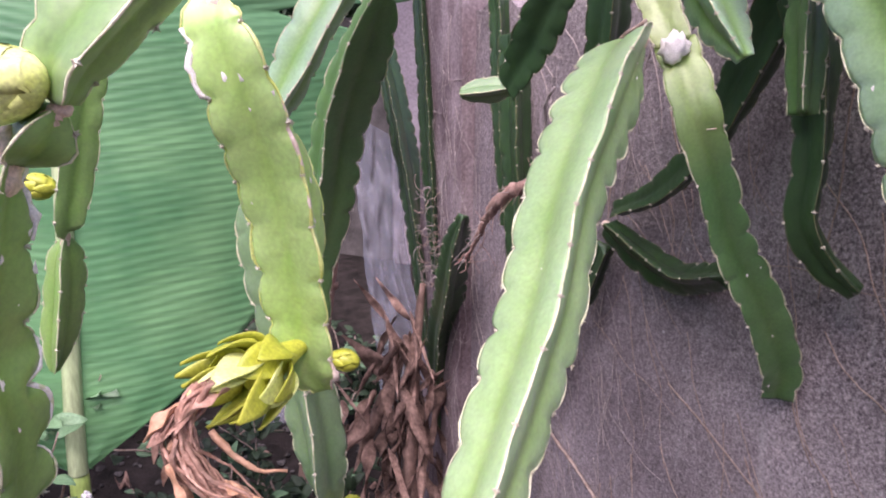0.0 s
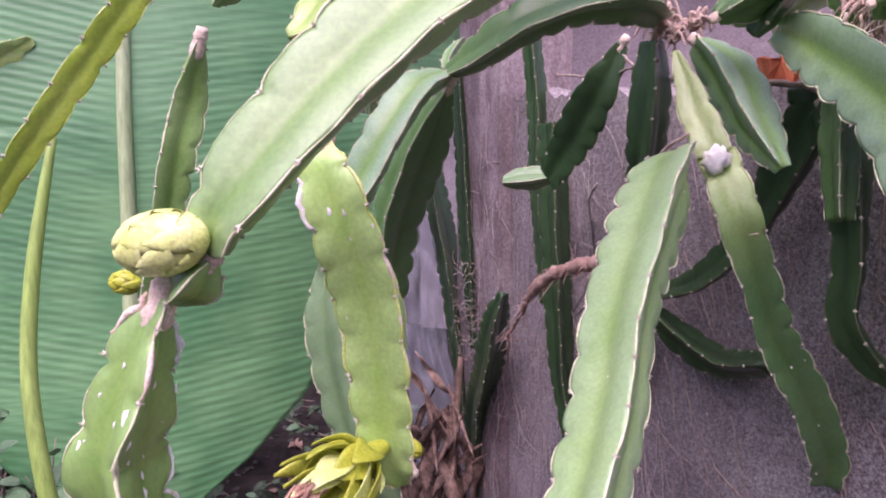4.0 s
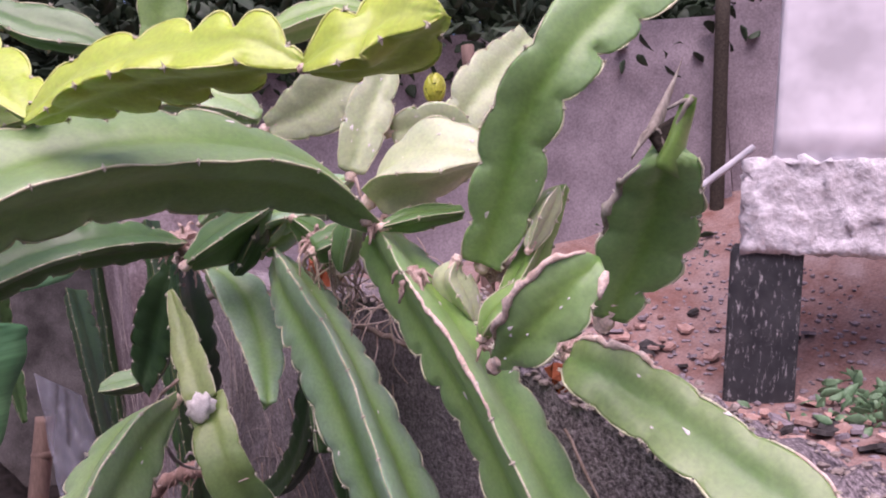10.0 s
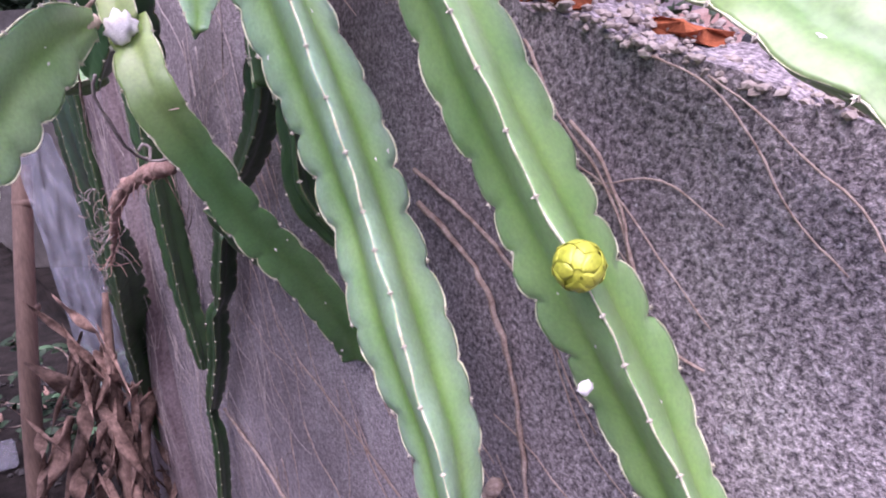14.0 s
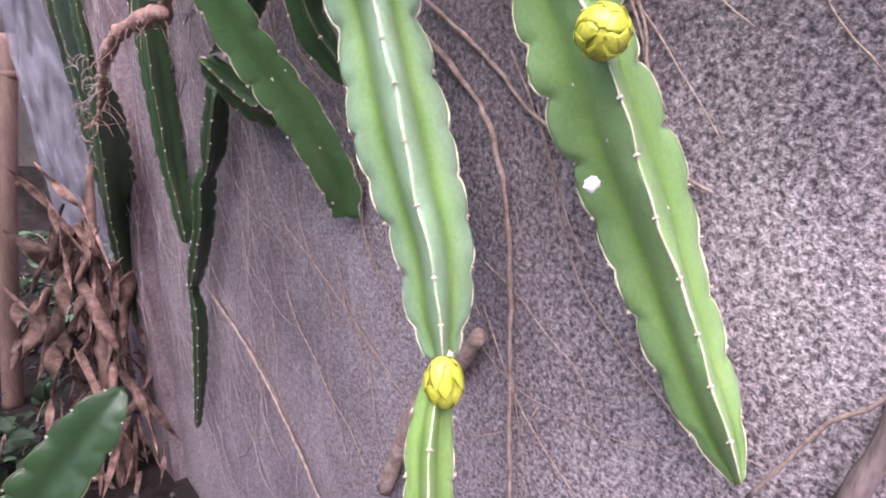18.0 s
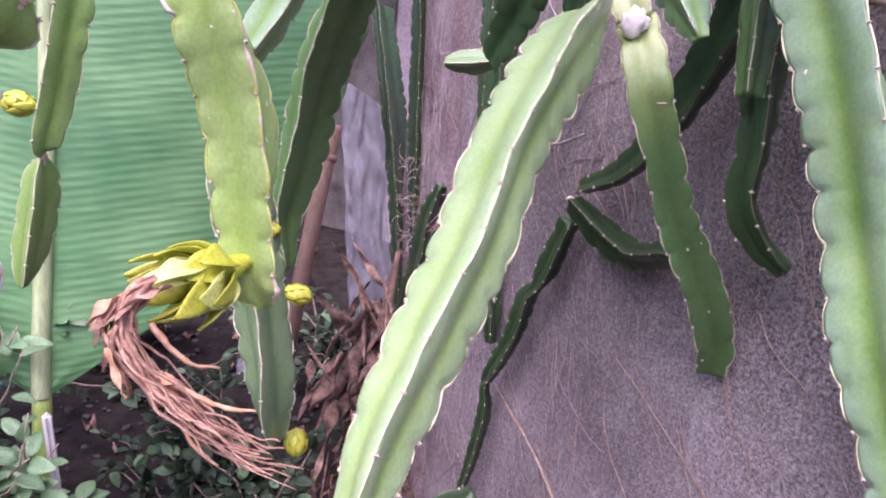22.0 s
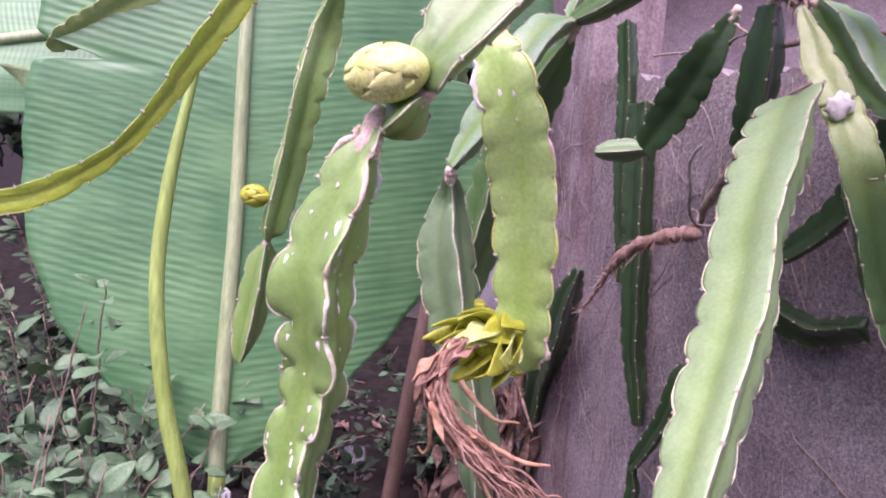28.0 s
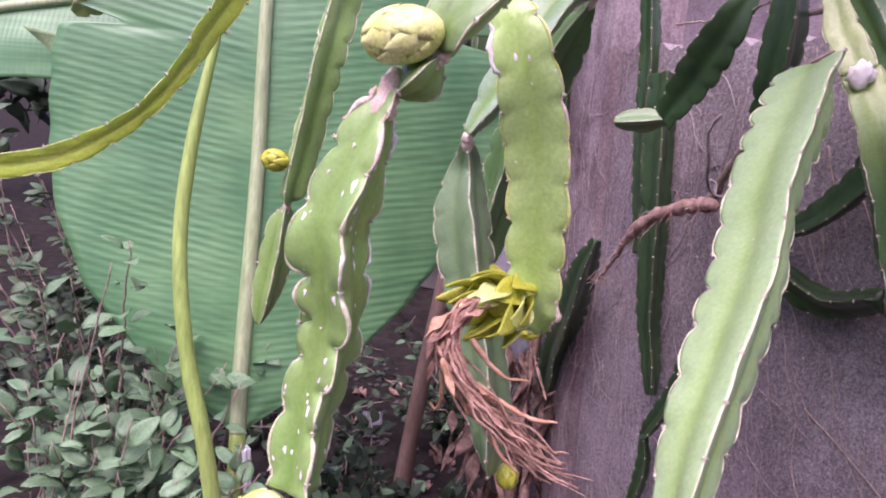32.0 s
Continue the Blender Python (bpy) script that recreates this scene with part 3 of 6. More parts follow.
# far boundary wall beyond the yard, and the wall of the neighbouring plot
def far_wall(name, a, b, z0, z1, material, label):
    a, b = np.array((*a, 0.0)), np.array((*b, 0.0))
    d = b - a
    length = np.linalg.norm(d)
    d = d / length
    m = Matrix.Translation(Vector((a + b) / 2 + np.array((0, 0, (z0 + z1) / 2)))) @ Matrix.Rotation(math.atan2(d[1], d[0]), 4, "Z")
    ob = box(name, (length, 0.18, z1 - z0), m, material, None, 0.01)
    return tagged(ob, label, "wall", kind="structure")


far_wall("wall_far", (-0.5, 6.2), (4.5, 5.1), -0.3, 3.25, PLASTER, "weathered grey plastered boundary wall beyond the yard")
far_wall("wall_far_side", (4.6, 5.2), (9.5, 3.0), -0.3, 3.4, PLASTER, "plain plastered wall closing the far yard")
far_wall("wall_left", (-4.8, 8.0), (-0.5, 6.3), -0.3, 1.9, SHADEWALL, "low plastered wall behind the garden, coloured dark as shadow")
# unseen wall, added only to cut low skylight from behind the camera
far_wall("wall_skylight_block", (-9.0, -5.0), (9.0, -5.0), -0.3, 2.4, PLASTER, "plain unseen wall added behind the camera to cut low skylight")


# ---- the climbing cactus: its stems ----
cactus_stem([(0.198, 0.731, 1.523, 0.027, 1), (0.166, 0.666, 1.505, 0.070, -2), (0.133, 0.603, 1.457, 0.078, -3), (0.102, 0.543, 1.402, 0.070, -6), (0.077, 0.474, 1.333, 0.069, -4), (0.048, 0.414, 1.270, 0.064, -1), (0.022, 0.366, 1.214, 0.053, 0), (0.008, 0.335, 1.159, 0.034, 2), (0.002, 0.326, 1.139, 0.008, 4)], (-0.05, -0.95, 0.30), PALE, "pale green three-ribbed cactus stem arching outwards from a joint", scars=5)
cactus_stem([(-0.027, 0.300, 1.112, 0.014), (-0.035, 0.290, 1.090, 0.050), (-0.050, 0.270, 1.030, 0.060), (-0.060, 0.260, 0.950, 0.050), (-0.065, 0.255, 0.920, 0.010)], (-0.10, -0.93, 0.35), FRESH, "fresh green cactus segment hanging below a joint")
cactus_stem([(-0.150, 0.475, 1.544, 0.010, -22), (-0.151, 0.471, 1.526, 0.043, -19), (-0.133, 0.470, 1.481, 0.055, -10), (-0.117, 0.480, 1.431, 0.062, 0), (-0.109, 0.486, 1.378, 0.060, 4), (-0.109, 0.494, 1.326, 0.055, -4), (-0.105, 0.506, 1.265, 0.047, -9), (-0.098, 0.508, 1.243, 0.019, -13)], (0.62, -0.78, 0.10), LEMON, "yellow-green hanging cactus stem with scarred top", scars=9, crust=((1, 0.06, 0.22, 0.003, SCAR), (0, 0.25, 0.5, 0.0013, JOINT), (0, 0.85, 1.0, 0.002, JOINT)), lobes=0.24, spacing=0.036, rim=1.3, crest=1.0)
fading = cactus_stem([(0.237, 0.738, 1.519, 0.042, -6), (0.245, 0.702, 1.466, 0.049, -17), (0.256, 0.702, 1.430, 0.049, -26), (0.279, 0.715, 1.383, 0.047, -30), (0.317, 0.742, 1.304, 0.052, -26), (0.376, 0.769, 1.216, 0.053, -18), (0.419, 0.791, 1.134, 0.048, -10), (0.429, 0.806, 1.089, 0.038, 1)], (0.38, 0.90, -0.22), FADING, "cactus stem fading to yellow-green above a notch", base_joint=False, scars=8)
cactus_stem([(0.203, 0.800, 1.640, 0.008), (0.213, 0.785, 1.606, 0.026), (0.221, 0.768, 1.570, 0.038), (0.229, 0.745, 1.540, 0.040), (0.233, 0.732, 1.518, 0.040)], (0.38, 0.90, -0.22), SALLOW, "pale pointed cactus segment above a white wound", base_joint=False)
cactus_stem([(0.331, 0.813, 1.665, 0.032, -22), (0.339, 0.723, 1.635, 0.066, -16), (0.360, 0.628, 1.578, 0.075, -20), (0.378, 0.586, 1.518, 0.077, -15), (0.394, 0.560, 1.459, 0.081, -10), (0.410, 0.539, 1.394, 0.080, -6), (0.420, 0.522, 1.342, 0.077, -6), (0.427, 0.490, 1.282, 0.083, -7), (0.436, 0.464, 1.231, 0.076, -3), (0.445, 0.440, 1.182, 0.067, -2), (0.448, 0.427, 1.131, 0.055, -3), (0.449, 0.415, 1.094, 0.027, -5)], (-0.30, -0.92, 0.22), DUSTY, "long blue-green cactus stem hanging from the wall top", scars=8)
cactus_stem([(0.451, 0.410, 1.096, 0.012), (0.438, 0.395, 1.070, 0.030), (0.430, 0.380, 1.040, 0.038), (0.425, 0.360, 1.000, 0.040), (0.420, 0.345, 0.940, 0.036), (0.418, 0.340, 0.900, 0.010)], (-0.25, -0.86, 0.45), FRESH, "young green cactus segment below a flower bud")
cactus_stem([(0.421, 0.622, 1.685, 0.050, -20), (0.435, 0.562, 1.640, 0.067, -11), (0.456, 0.493, 1.577, 0.071, -8), (0.476, 0.463, 1.522, 0.072, -4), (0.492, 0.439, 1.466, 0.077, -5), (0.514, 0.410, 1.397, 0.075, -3), (0.534, 0.382, 1.334, 0.079, -8), (0.553, 0.371, 1.288, 0.080, -6), (0.573, 0.356, 1.239, 0.076, -4), (0.589, 0.333, 1.183, 0.063, -7), (0.602, 0.308, 1.132, 0.057, -7), (0.616, 0.284, 1.086, 0.040, -7), (0.625, 0.270, 1.056, 0.011, -4)], (-0.45, -0.86, 0.20), GRASS, "long green cactus stem with a round flower bud", scars=12, crust=((0, 0.14, 0.32, 0.0022, JOINT),))
cactus_stem([(0.529, 0.424, 1.574, 0.026, -12), (0.535, 0.398, 1.567, 0.047, -17), (0.554, 0.356, 1.545, 0.054, -21), (0.568, 0.315, 1.522, 0.054, -25), (0.584, 0.277, 1.502, 0.056, -23), (0.590, 0.241, 1.479, 0.055, -25), (0.601, 0.213, 1.463, 0.053, -25), (0.617, 0.188, 1.435, 0.042, -18), (0.624, 0.177, 1.423, 0.010, -11)], (0.58, 0.79, -0.10), PARCHED, "yellowish cactus stem lying over the wall top", scars=18, crust=((1, 0.0, 0.25, 0.003, JOINT), (1, 0.5, 0.9, 0.0018, JOINT)))
cactus_stem([(0.412, 0.591, 1.695, 0.018, 28), (0.352, 0.565, 1.740, 0.061, 17), (0.283, 0.534, 1.757, 0.085, 3), (0.196, 0.499, 1.755, 0.088, -2), (0.094, 0.459, 1.725, 0.080, -10), (-0.007, 0.418, 1.674, 0.076, -21), (-0.102, 0.374, 1.596, 0.065, -27), (-0.171, 0.338, 1.515, 0.050, -30), (-0.187, 0.333, 1.483, 0.022, -34)], (0.00, -0.99, -0.11), ARCH, "thick arching cactus stem with pale upper face", lobes=0.2, spacing=0.055, scars=8, crest=0.15)
cactus_stem([(-0.225, 0.346, 1.453, 0.018, 3), (-0.233, 0.339, 1.428, 0.038, 1), (-0.246, 0.336, 1.386, 0.053, 4), (-0.258, 0.337, 1.348, 0.064, 4), (-0.255, 0.339, 1.317, 0.062, 13), (-0.257, 0.346, 1.273, 0.053, 8), (-0.272, 0.346, 1.210, 0.051, 4), (-0.277, 0.332, 1.146, 0.046, 3)], (0.55, -0.80, 0.20), FRESH, "wavy scarred green cactus stem hanging from a joint", wave=0.09, lobes=0.46, spacing=0.042, scars=60, scar=1.1, rim=1.7, crust=((0, 0.03, 0.2, 0.0015, JOINT), (0, 0.3, 0.5, 0.0014, SCAR), (2, 0.35, 0.62, 0.0016, SCAR), (1, 0.0, 0.12, 0.0026, JOINT), (2, 0.0, 0.16, 0.0028, SCAR)), crest=1.0, joint=1.3)
cactus_stem([(-0.262, 0.366, 1.340, 0.012), (-0.268, 0.370, 1.310, 0.030), (-0.274, 0.372, 1.280, 0.036), (-0.278, 0.370, 1.250, 0.030), (-0.280, 0.366, 1.225, 0.012)], (0.90, -0.30, 0.20), FRESH, "narrow twisted cactus stem pressed behind another", wave=0.12, base_joint=False, scars=14, scar=1.6)
cactus_stem([(-0.191, 0.338, 1.477, 0.012), (-0.198, 0.337, 1.470, 0.032), (-0.206, 0.337, 1.461, 0.035), (-0.217, 0.340, 1.452, 0.012)], (0.30, -0.90, 0.20), FRESH, "small oval cactus stub between two joints", joint=1.1)
cactus_stem([(0.159, 0.469, 1.789, 0.016, -27), (0.202, 0.441, 1.803, 0.049, -37), (0.246, 0.408, 1.807, 0.055, -42), (0.281, 0.379, 1.804, 0.051, -34), (0.310, 0.355, 1.801, 0.042, -22), (0.333, 0.336, 1.789, 0.008, -12)], (0.00, -0.50, 0.85), LIME, "bright lime cactus stem with deep rounded lobes", lobes=0.5, spacing=0.041, base_joint=False, crest=1.0)
cactus_stem([(0.156, 0.486, 1.792, 0.011, 31), (0.139, 0.519, 1.816, 0.044, 42), (0.088, 0.579, 1.862, 0.052, 48), (-0.010, 0.749, 1.955, 0.067, 48), (-0.053, 0.747, 1.994, 0.067, 39)], (0.20, -0.50, 0.85), LIME, "bright lime young cactus stem rising from a fork", lobes=0.45, spacing=0.058, crest=1.0, base_joint=False)
cactus_stem([(0.332, 0.318, 1.783, 0.013, -22), (0.352, 0.304, 1.787, 0.046, -24), (0.370, 0.296, 1.790, 0.050, -21), (0.382, 0.274, 1.793, 0.037, -11), (0.387, 0.240, 1.787, 0.008, 7)], (0.00, -0.40, 0.90), LIME, "yellow-green young cactus tip beyond a joint", lobes=0.5, spacing=0.042, crest=1.0, joint=0.55)
cactus_stem([(0.126, 0.639, 1.821, 0.013, 23), (0.090, 0.661, 1.823, 0.042, 12), (0.049, 0.676, 1.826, 0.067, 4), (-0.003, 0.674, 1.811, 0.078, 0), (-0.052, 0.662, 1.783, 0.083, -2), (-0.102, 0.643, 1.751, 0.083, -1), (-0.142, 0.630, 1.706, 0.073, 10), (-0.181, 0.617, 1.656, 0.048, 17), (-0.207, 0.605, 1.638, 0.015, 18)], (0.10, -0.75, -0.50), YOUNG, "broad yellowish cactus stem arching behind another", scars=6)
cactus_stem([(0.497, 0.523, 1.653, 0.039, -3), (0.508, 0.495, 1.704, 0.058, 4), (0.521, 0.464, 1.768, 0.061, 2), (0.543, 0.439, 1.807, 0.060, 1), (0.590, 0.441, 1.851, 0.069, 0), (0.641, 0.448, 1.887, 0.070, 0), (0.694, 0.456, 1.927, 0.057, 0), (0.717, 0.475, 1.946, 0.023, 0)], (0.42, 0.89, 0.15), GRASS, "upright green cactus stem rising from the wall top", scars=6, lobes=0.32, spacing=0.05)
cactus_stem([(0.527, 0.363, 1.616, 0.025, 22), (0.539, 0.339, 1.664, 0.062, 21), (0.537, 0.308, 1.700, 0.058, 17), (0.531, 0.288, 1.714, 0.046, 10), (0.526, 0.279, 1.721, 0.034, 5)], (0.55, 0.83, 0.00), GRASS, "upright cactus stem with a torn hollow tip", scars=4, lobes=0.3, spacing=0.035, rim=1.4, crust=((1, 0.55, 1.0, 0.0026, DRYRIM),))
cactus_stem([(0.442, 0.363, 1.594, 0.008, -10), (0.453, 0.327, 1.618, 0.039, -5), (0.470, 0.306, 1.645, 0.044, 0), (0.485, 0.295, 1.661, 0.017, 4)], (0.43, 0.89, -0.12), GRASS, "short broad cactus stem with a scarred tip", scars=14, rim=2.0, crust=((1, 0.2, 1.0, 0.003, JOINT), (2, 0.85, 1.0, 0.003, JOINT)), lobes=0.32, spacing=0.035)
cactus_stem([(0.494, 0.492, 1.605, 0.020), (0.532, 0.496, 1.650, 0.030), (0.570, 0.494, 1.712, 0.010)], (-0.40, -0.91, 0.07), FRESH, "thin upright cactus stem seen edge on", scars=5)
cactus_stem([(0.247, 0.859, 1.657, 0.031, -3), (0.275, 0.832, 1.620, 0.068, 10), (0.294, 0.788, 1.557, 0.058, 15), (0.297, 0.710, 1.510, 0.019, 13)], (-0.26, -0.96, 0.10), DUSTY, "short drooping cactus stem below the crown")
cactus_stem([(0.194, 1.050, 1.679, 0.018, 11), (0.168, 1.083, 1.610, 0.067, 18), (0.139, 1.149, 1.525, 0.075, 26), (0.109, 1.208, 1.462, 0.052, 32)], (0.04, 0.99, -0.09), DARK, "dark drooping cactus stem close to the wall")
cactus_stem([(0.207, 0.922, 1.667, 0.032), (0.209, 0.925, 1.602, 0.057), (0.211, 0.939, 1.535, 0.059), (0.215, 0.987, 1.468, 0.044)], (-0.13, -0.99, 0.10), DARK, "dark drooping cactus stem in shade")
cactus_stem([(0.207, 0.893, 1.695, 0.032, 12), (0.160, 0.826, 1.701, 0.054, 1), (0.095, 0.792, 1.696, 0.055, -8), (0.029, 0.787, 1.674, 0.054, -11), (-0.034, 0.820, 1.639, 0.045, -7), (-0.073, 0.866, 1.621, 0.020, 0)], (0.04, -1.00, -0.06), MID, "arching cactus stem from the central crown")
cactus_stem([(-0.071, 0.856, 1.620, 0.025, -4), (-0.103, 0.811, 1.599, 0.050, -15), (-0.135, 0.773, 1.550, 0.051, -19), (-0.174, 0.761, 1.475, 0.049, -13), (-0.211, 0.760, 1.418, 0.018, -4)], (0.25, -0.96, 0.11), DUSTY, "drooping cactus stem below a joint")
cactus_stem([(-0.066, 0.863, 1.609, 0.008, 17), (-0.095, 0.895, 1.554, 0.059, 20), (-0.129, 0.934, 1.487, 0.078, 17), (-0.160, 0.966, 1.402, 0.082, 14), (-0.180, 0.980, 1.297, 0.076, 16), (-0.200, 0.977, 1.202, 0.055, 16), (-0.185, 0.953, 1.125, 0.022, 8)], (0.21, -0.94, 0.27), MID, "long dark green drooping cactus stem", scars=4)
cactus_stem([(0.352, 0.710, 1.620, 0.020), (0.351, 0.702, 1.552, 0.039), (0.353, 0.697, 1.509, 0.039), (0.351, 0.683, 1.455, 0.028)], (-0.45, -0.90, -0.01), MID, "short hanging cactus stub with a pink tip")
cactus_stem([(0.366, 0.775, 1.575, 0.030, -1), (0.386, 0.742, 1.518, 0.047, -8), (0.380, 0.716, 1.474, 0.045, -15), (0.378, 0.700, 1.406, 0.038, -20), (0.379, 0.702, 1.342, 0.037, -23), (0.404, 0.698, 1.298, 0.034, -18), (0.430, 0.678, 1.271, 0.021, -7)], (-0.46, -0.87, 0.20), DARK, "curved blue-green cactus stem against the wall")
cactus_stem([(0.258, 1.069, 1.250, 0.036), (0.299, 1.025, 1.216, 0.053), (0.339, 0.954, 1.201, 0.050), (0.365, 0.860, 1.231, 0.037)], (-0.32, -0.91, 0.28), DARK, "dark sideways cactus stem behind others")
cactus_stem([(0.416, 0.603, 1.720, 0.035, -38), (0.446, 0.589, 1.740, 0.071, -9), (0.484, 0.567, 1.752, 0.074, 14), (0.516, 0.544, 1.750, 0.030, 22)], (-0.30, -0.95, -0.08), BACKLIT, "pale cactus stem beside the crown", scars=10)
cactus_stem([(0.405, 0.647, 1.751, 0.030, 0), (0.424, 0.654, 1.803, 0.051, 10), (0.454, 0.669, 1.862, 0.034, 21)], (0.19, 0.97, 0.13), BACKLIT, "upright scarred pale cactus stem", scars=14)
cactus_stem([(0.584, 0.847, 1.816, 0.047), (0.634, 0.855, 1.871, 0.080), (0.734, 0.906, 1.955, 0.043)], (0.35, 0.92, 0.18), BACKLIT, "upright pale cactus stem at the back", scars=10)
cactus_stem([(-0.213, 0.766, 1.408, 0.012, -8), (-0.213, 0.795, 1.372, 0.043, -10), (-0.212, 0.786, 1.326, 0.076, -12), (-0.200, 0.768, 1.265, 0.082, -12), (-0.155, 0.721, 1.086, 0.066, -4), (-0.147, 0.713, 1.022, 0.056, 5), (-0.142, 0.730, 0.964, 0.025, 13)], (0.05, -0.95, 0.20), SAGE, "grey-green hanging cactus stem behind another")
cactus_stem([(-0.396, 0.868, 1.668, 0.015, 18), (-0.423, 0.873, 1.593, 0.052, 23), (-0.431, 0.840, 1.519, 0.052, 25), (-0.442, 0.825, 1.446, 0.047, 25), (-0.456, 0.817, 1.372, 0.046, 22), (-0.466, 0.801, 1.310, 0.037, 17), (-0.467, 0.805, 1.298, 0.009, 11)], (0.31, -0.95, -0.03), FRESH, "slim hanging cactus stem before the banana leaf", scars=3, joint=1.7)
cactus_stem([(-0.477, 0.820, 1.288, 0.014, 7), (-0.481, 0.819, 1.262, 0.044, 3), (-0.491, 0.817, 1.205, 0.050, -3), (-0.503, 0.815, 1.150, 0.042, -8), (-0.513, 0.813, 1.110, 0.014, -13)], (0.36, -0.90, 0.24), FRESH, "slim green cactus segment hanging from a joint")
cactus_stem([(-0.205, 0.850, 1.815, 0.030), (-0.240, 0.850, 1.795, 0.055), (-0.299, 0.850, 1.762, 0.055), (-0.350, 0.848, 1.725, 0.036), (-0.368, 0.852, 1.710, 0.014)], (0.30, -0.95, 0.00), PALE, "pale cactus segment above a joint", spacing=0.03)
cactus_stem([(-0.267, 0.807, 1.933, 0.033, 42), (-0.302, 0.711, 1.920, 0.057, 41), (-0.240, 0.632, 1.848, 0.036, 39), (-0.281, 0.651, 1.800, 0.035, 36), (-0.463, 0.586, 1.535, 0.028, 30), (-0.500, 0.577, 1.477, 0.022, 29), (-0.549, 0.568, 1.419, 0.020, 29), (-0.612, 0.557, 1.377, 0.027, 33), (-0.656, 0.539, 1.359, 0.027, 35), (-0.704, 0.522, 1.350, 0.025, 38), (-0.747, 0.507, 1.348, 0.008, 40)], (0.45, -0.89, 0.30), LIME, "slender yellow-green arching cactus stem", crest=1.0)
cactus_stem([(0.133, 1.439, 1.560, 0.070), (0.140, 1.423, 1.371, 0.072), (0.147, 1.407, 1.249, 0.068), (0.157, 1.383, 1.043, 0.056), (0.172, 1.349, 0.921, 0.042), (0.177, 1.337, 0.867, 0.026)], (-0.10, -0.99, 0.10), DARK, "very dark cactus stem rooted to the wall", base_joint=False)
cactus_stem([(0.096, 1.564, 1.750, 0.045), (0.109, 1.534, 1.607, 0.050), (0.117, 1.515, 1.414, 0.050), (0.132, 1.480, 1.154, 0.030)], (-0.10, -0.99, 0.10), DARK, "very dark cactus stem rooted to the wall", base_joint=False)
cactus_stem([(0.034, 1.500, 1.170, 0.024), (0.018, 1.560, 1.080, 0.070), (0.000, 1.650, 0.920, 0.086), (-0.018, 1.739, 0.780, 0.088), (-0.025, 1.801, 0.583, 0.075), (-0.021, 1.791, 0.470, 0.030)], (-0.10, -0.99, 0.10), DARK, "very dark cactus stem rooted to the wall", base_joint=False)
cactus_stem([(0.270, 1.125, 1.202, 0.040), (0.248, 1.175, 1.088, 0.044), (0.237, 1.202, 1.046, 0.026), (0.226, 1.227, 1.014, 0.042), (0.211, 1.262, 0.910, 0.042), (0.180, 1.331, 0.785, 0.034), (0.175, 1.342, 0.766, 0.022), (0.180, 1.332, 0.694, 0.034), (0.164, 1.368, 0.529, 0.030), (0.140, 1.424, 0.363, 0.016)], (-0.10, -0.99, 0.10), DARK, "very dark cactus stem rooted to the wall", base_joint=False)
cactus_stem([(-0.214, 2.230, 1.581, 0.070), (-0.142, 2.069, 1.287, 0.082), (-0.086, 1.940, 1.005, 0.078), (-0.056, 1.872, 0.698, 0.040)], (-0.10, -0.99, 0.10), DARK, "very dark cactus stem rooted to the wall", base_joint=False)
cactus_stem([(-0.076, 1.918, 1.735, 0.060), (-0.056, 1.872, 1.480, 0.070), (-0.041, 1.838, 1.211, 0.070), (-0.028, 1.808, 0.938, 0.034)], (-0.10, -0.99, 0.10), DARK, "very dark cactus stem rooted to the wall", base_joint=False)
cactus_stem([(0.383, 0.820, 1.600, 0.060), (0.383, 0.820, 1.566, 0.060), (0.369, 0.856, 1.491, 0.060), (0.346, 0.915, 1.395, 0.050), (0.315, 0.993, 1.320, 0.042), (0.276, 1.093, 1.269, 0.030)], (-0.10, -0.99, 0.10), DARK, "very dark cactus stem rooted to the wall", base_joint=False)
cactus_stem([(-0.071, 0.866, 1.630, 0.010), (-0.066, 0.885, 1.645, 0.022), (-0.058, 0.905, 1.660, 0.020), (-0.050, 0.918, 1.672, 0.008)], (0.00, -1.00, 0.00), DUSTY, "tiny cactus leaf-like stub at a joint", base_joint=False, spacing=0.02)
cactus_stem([(-0.335, 1.950, 1.800, 0.040), (-0.325, 1.935, 1.640, 0.050), (-0.317, 1.920, 1.488, 0.052), (-0.290, 1.870, 1.380, 0.045), (-0.262, 1.820, 1.298, 0.014)], (-0.10, -0.99, 0.10), MID, "slim green cactus stem hanging before the stake", base_joint=False)
cactus_stem([(0.022, 1.275, 1.449, 0.020), (0.052, 1.270, 1.452, 0.045), (0.085, 1.262, 1.456, 0.045), (0.118, 1.250, 1.460, 0.020)], (0.00, -1.00, 0.00), SAGE, "small sideways cactus stub near the wall", base_joint=False)
cactus_stem([(-1.025, 1.122, 1.577, 0.016), (-1.002, 1.127, 1.595, 0.047), (-0.951, 1.137, 1.629, 0.058), (-0.899, 1.148, 1.663, 0.056), (-0.847, 1.157, 1.690, 0.043), (-0.811, 1.164, 1.710, 0.015)], (0.10, -0.80, 0.50), YOUNG, "pale yellow-green lobed stem before the banana leaf", lobes=0.35, spacing=0.03, crest=0.8, base_joint=False)
cactus_stem([(0.092, 0.659, 1.921, 0.027), (0.127, 0.650, 1.903, 0.043), (0.163, 0.640, 1.892, 0.038), (0.186, 0.634, 1.883, 0.016)], (0.16, -0.85, -0.52), MID, "green cactus stem behind the lime stem")
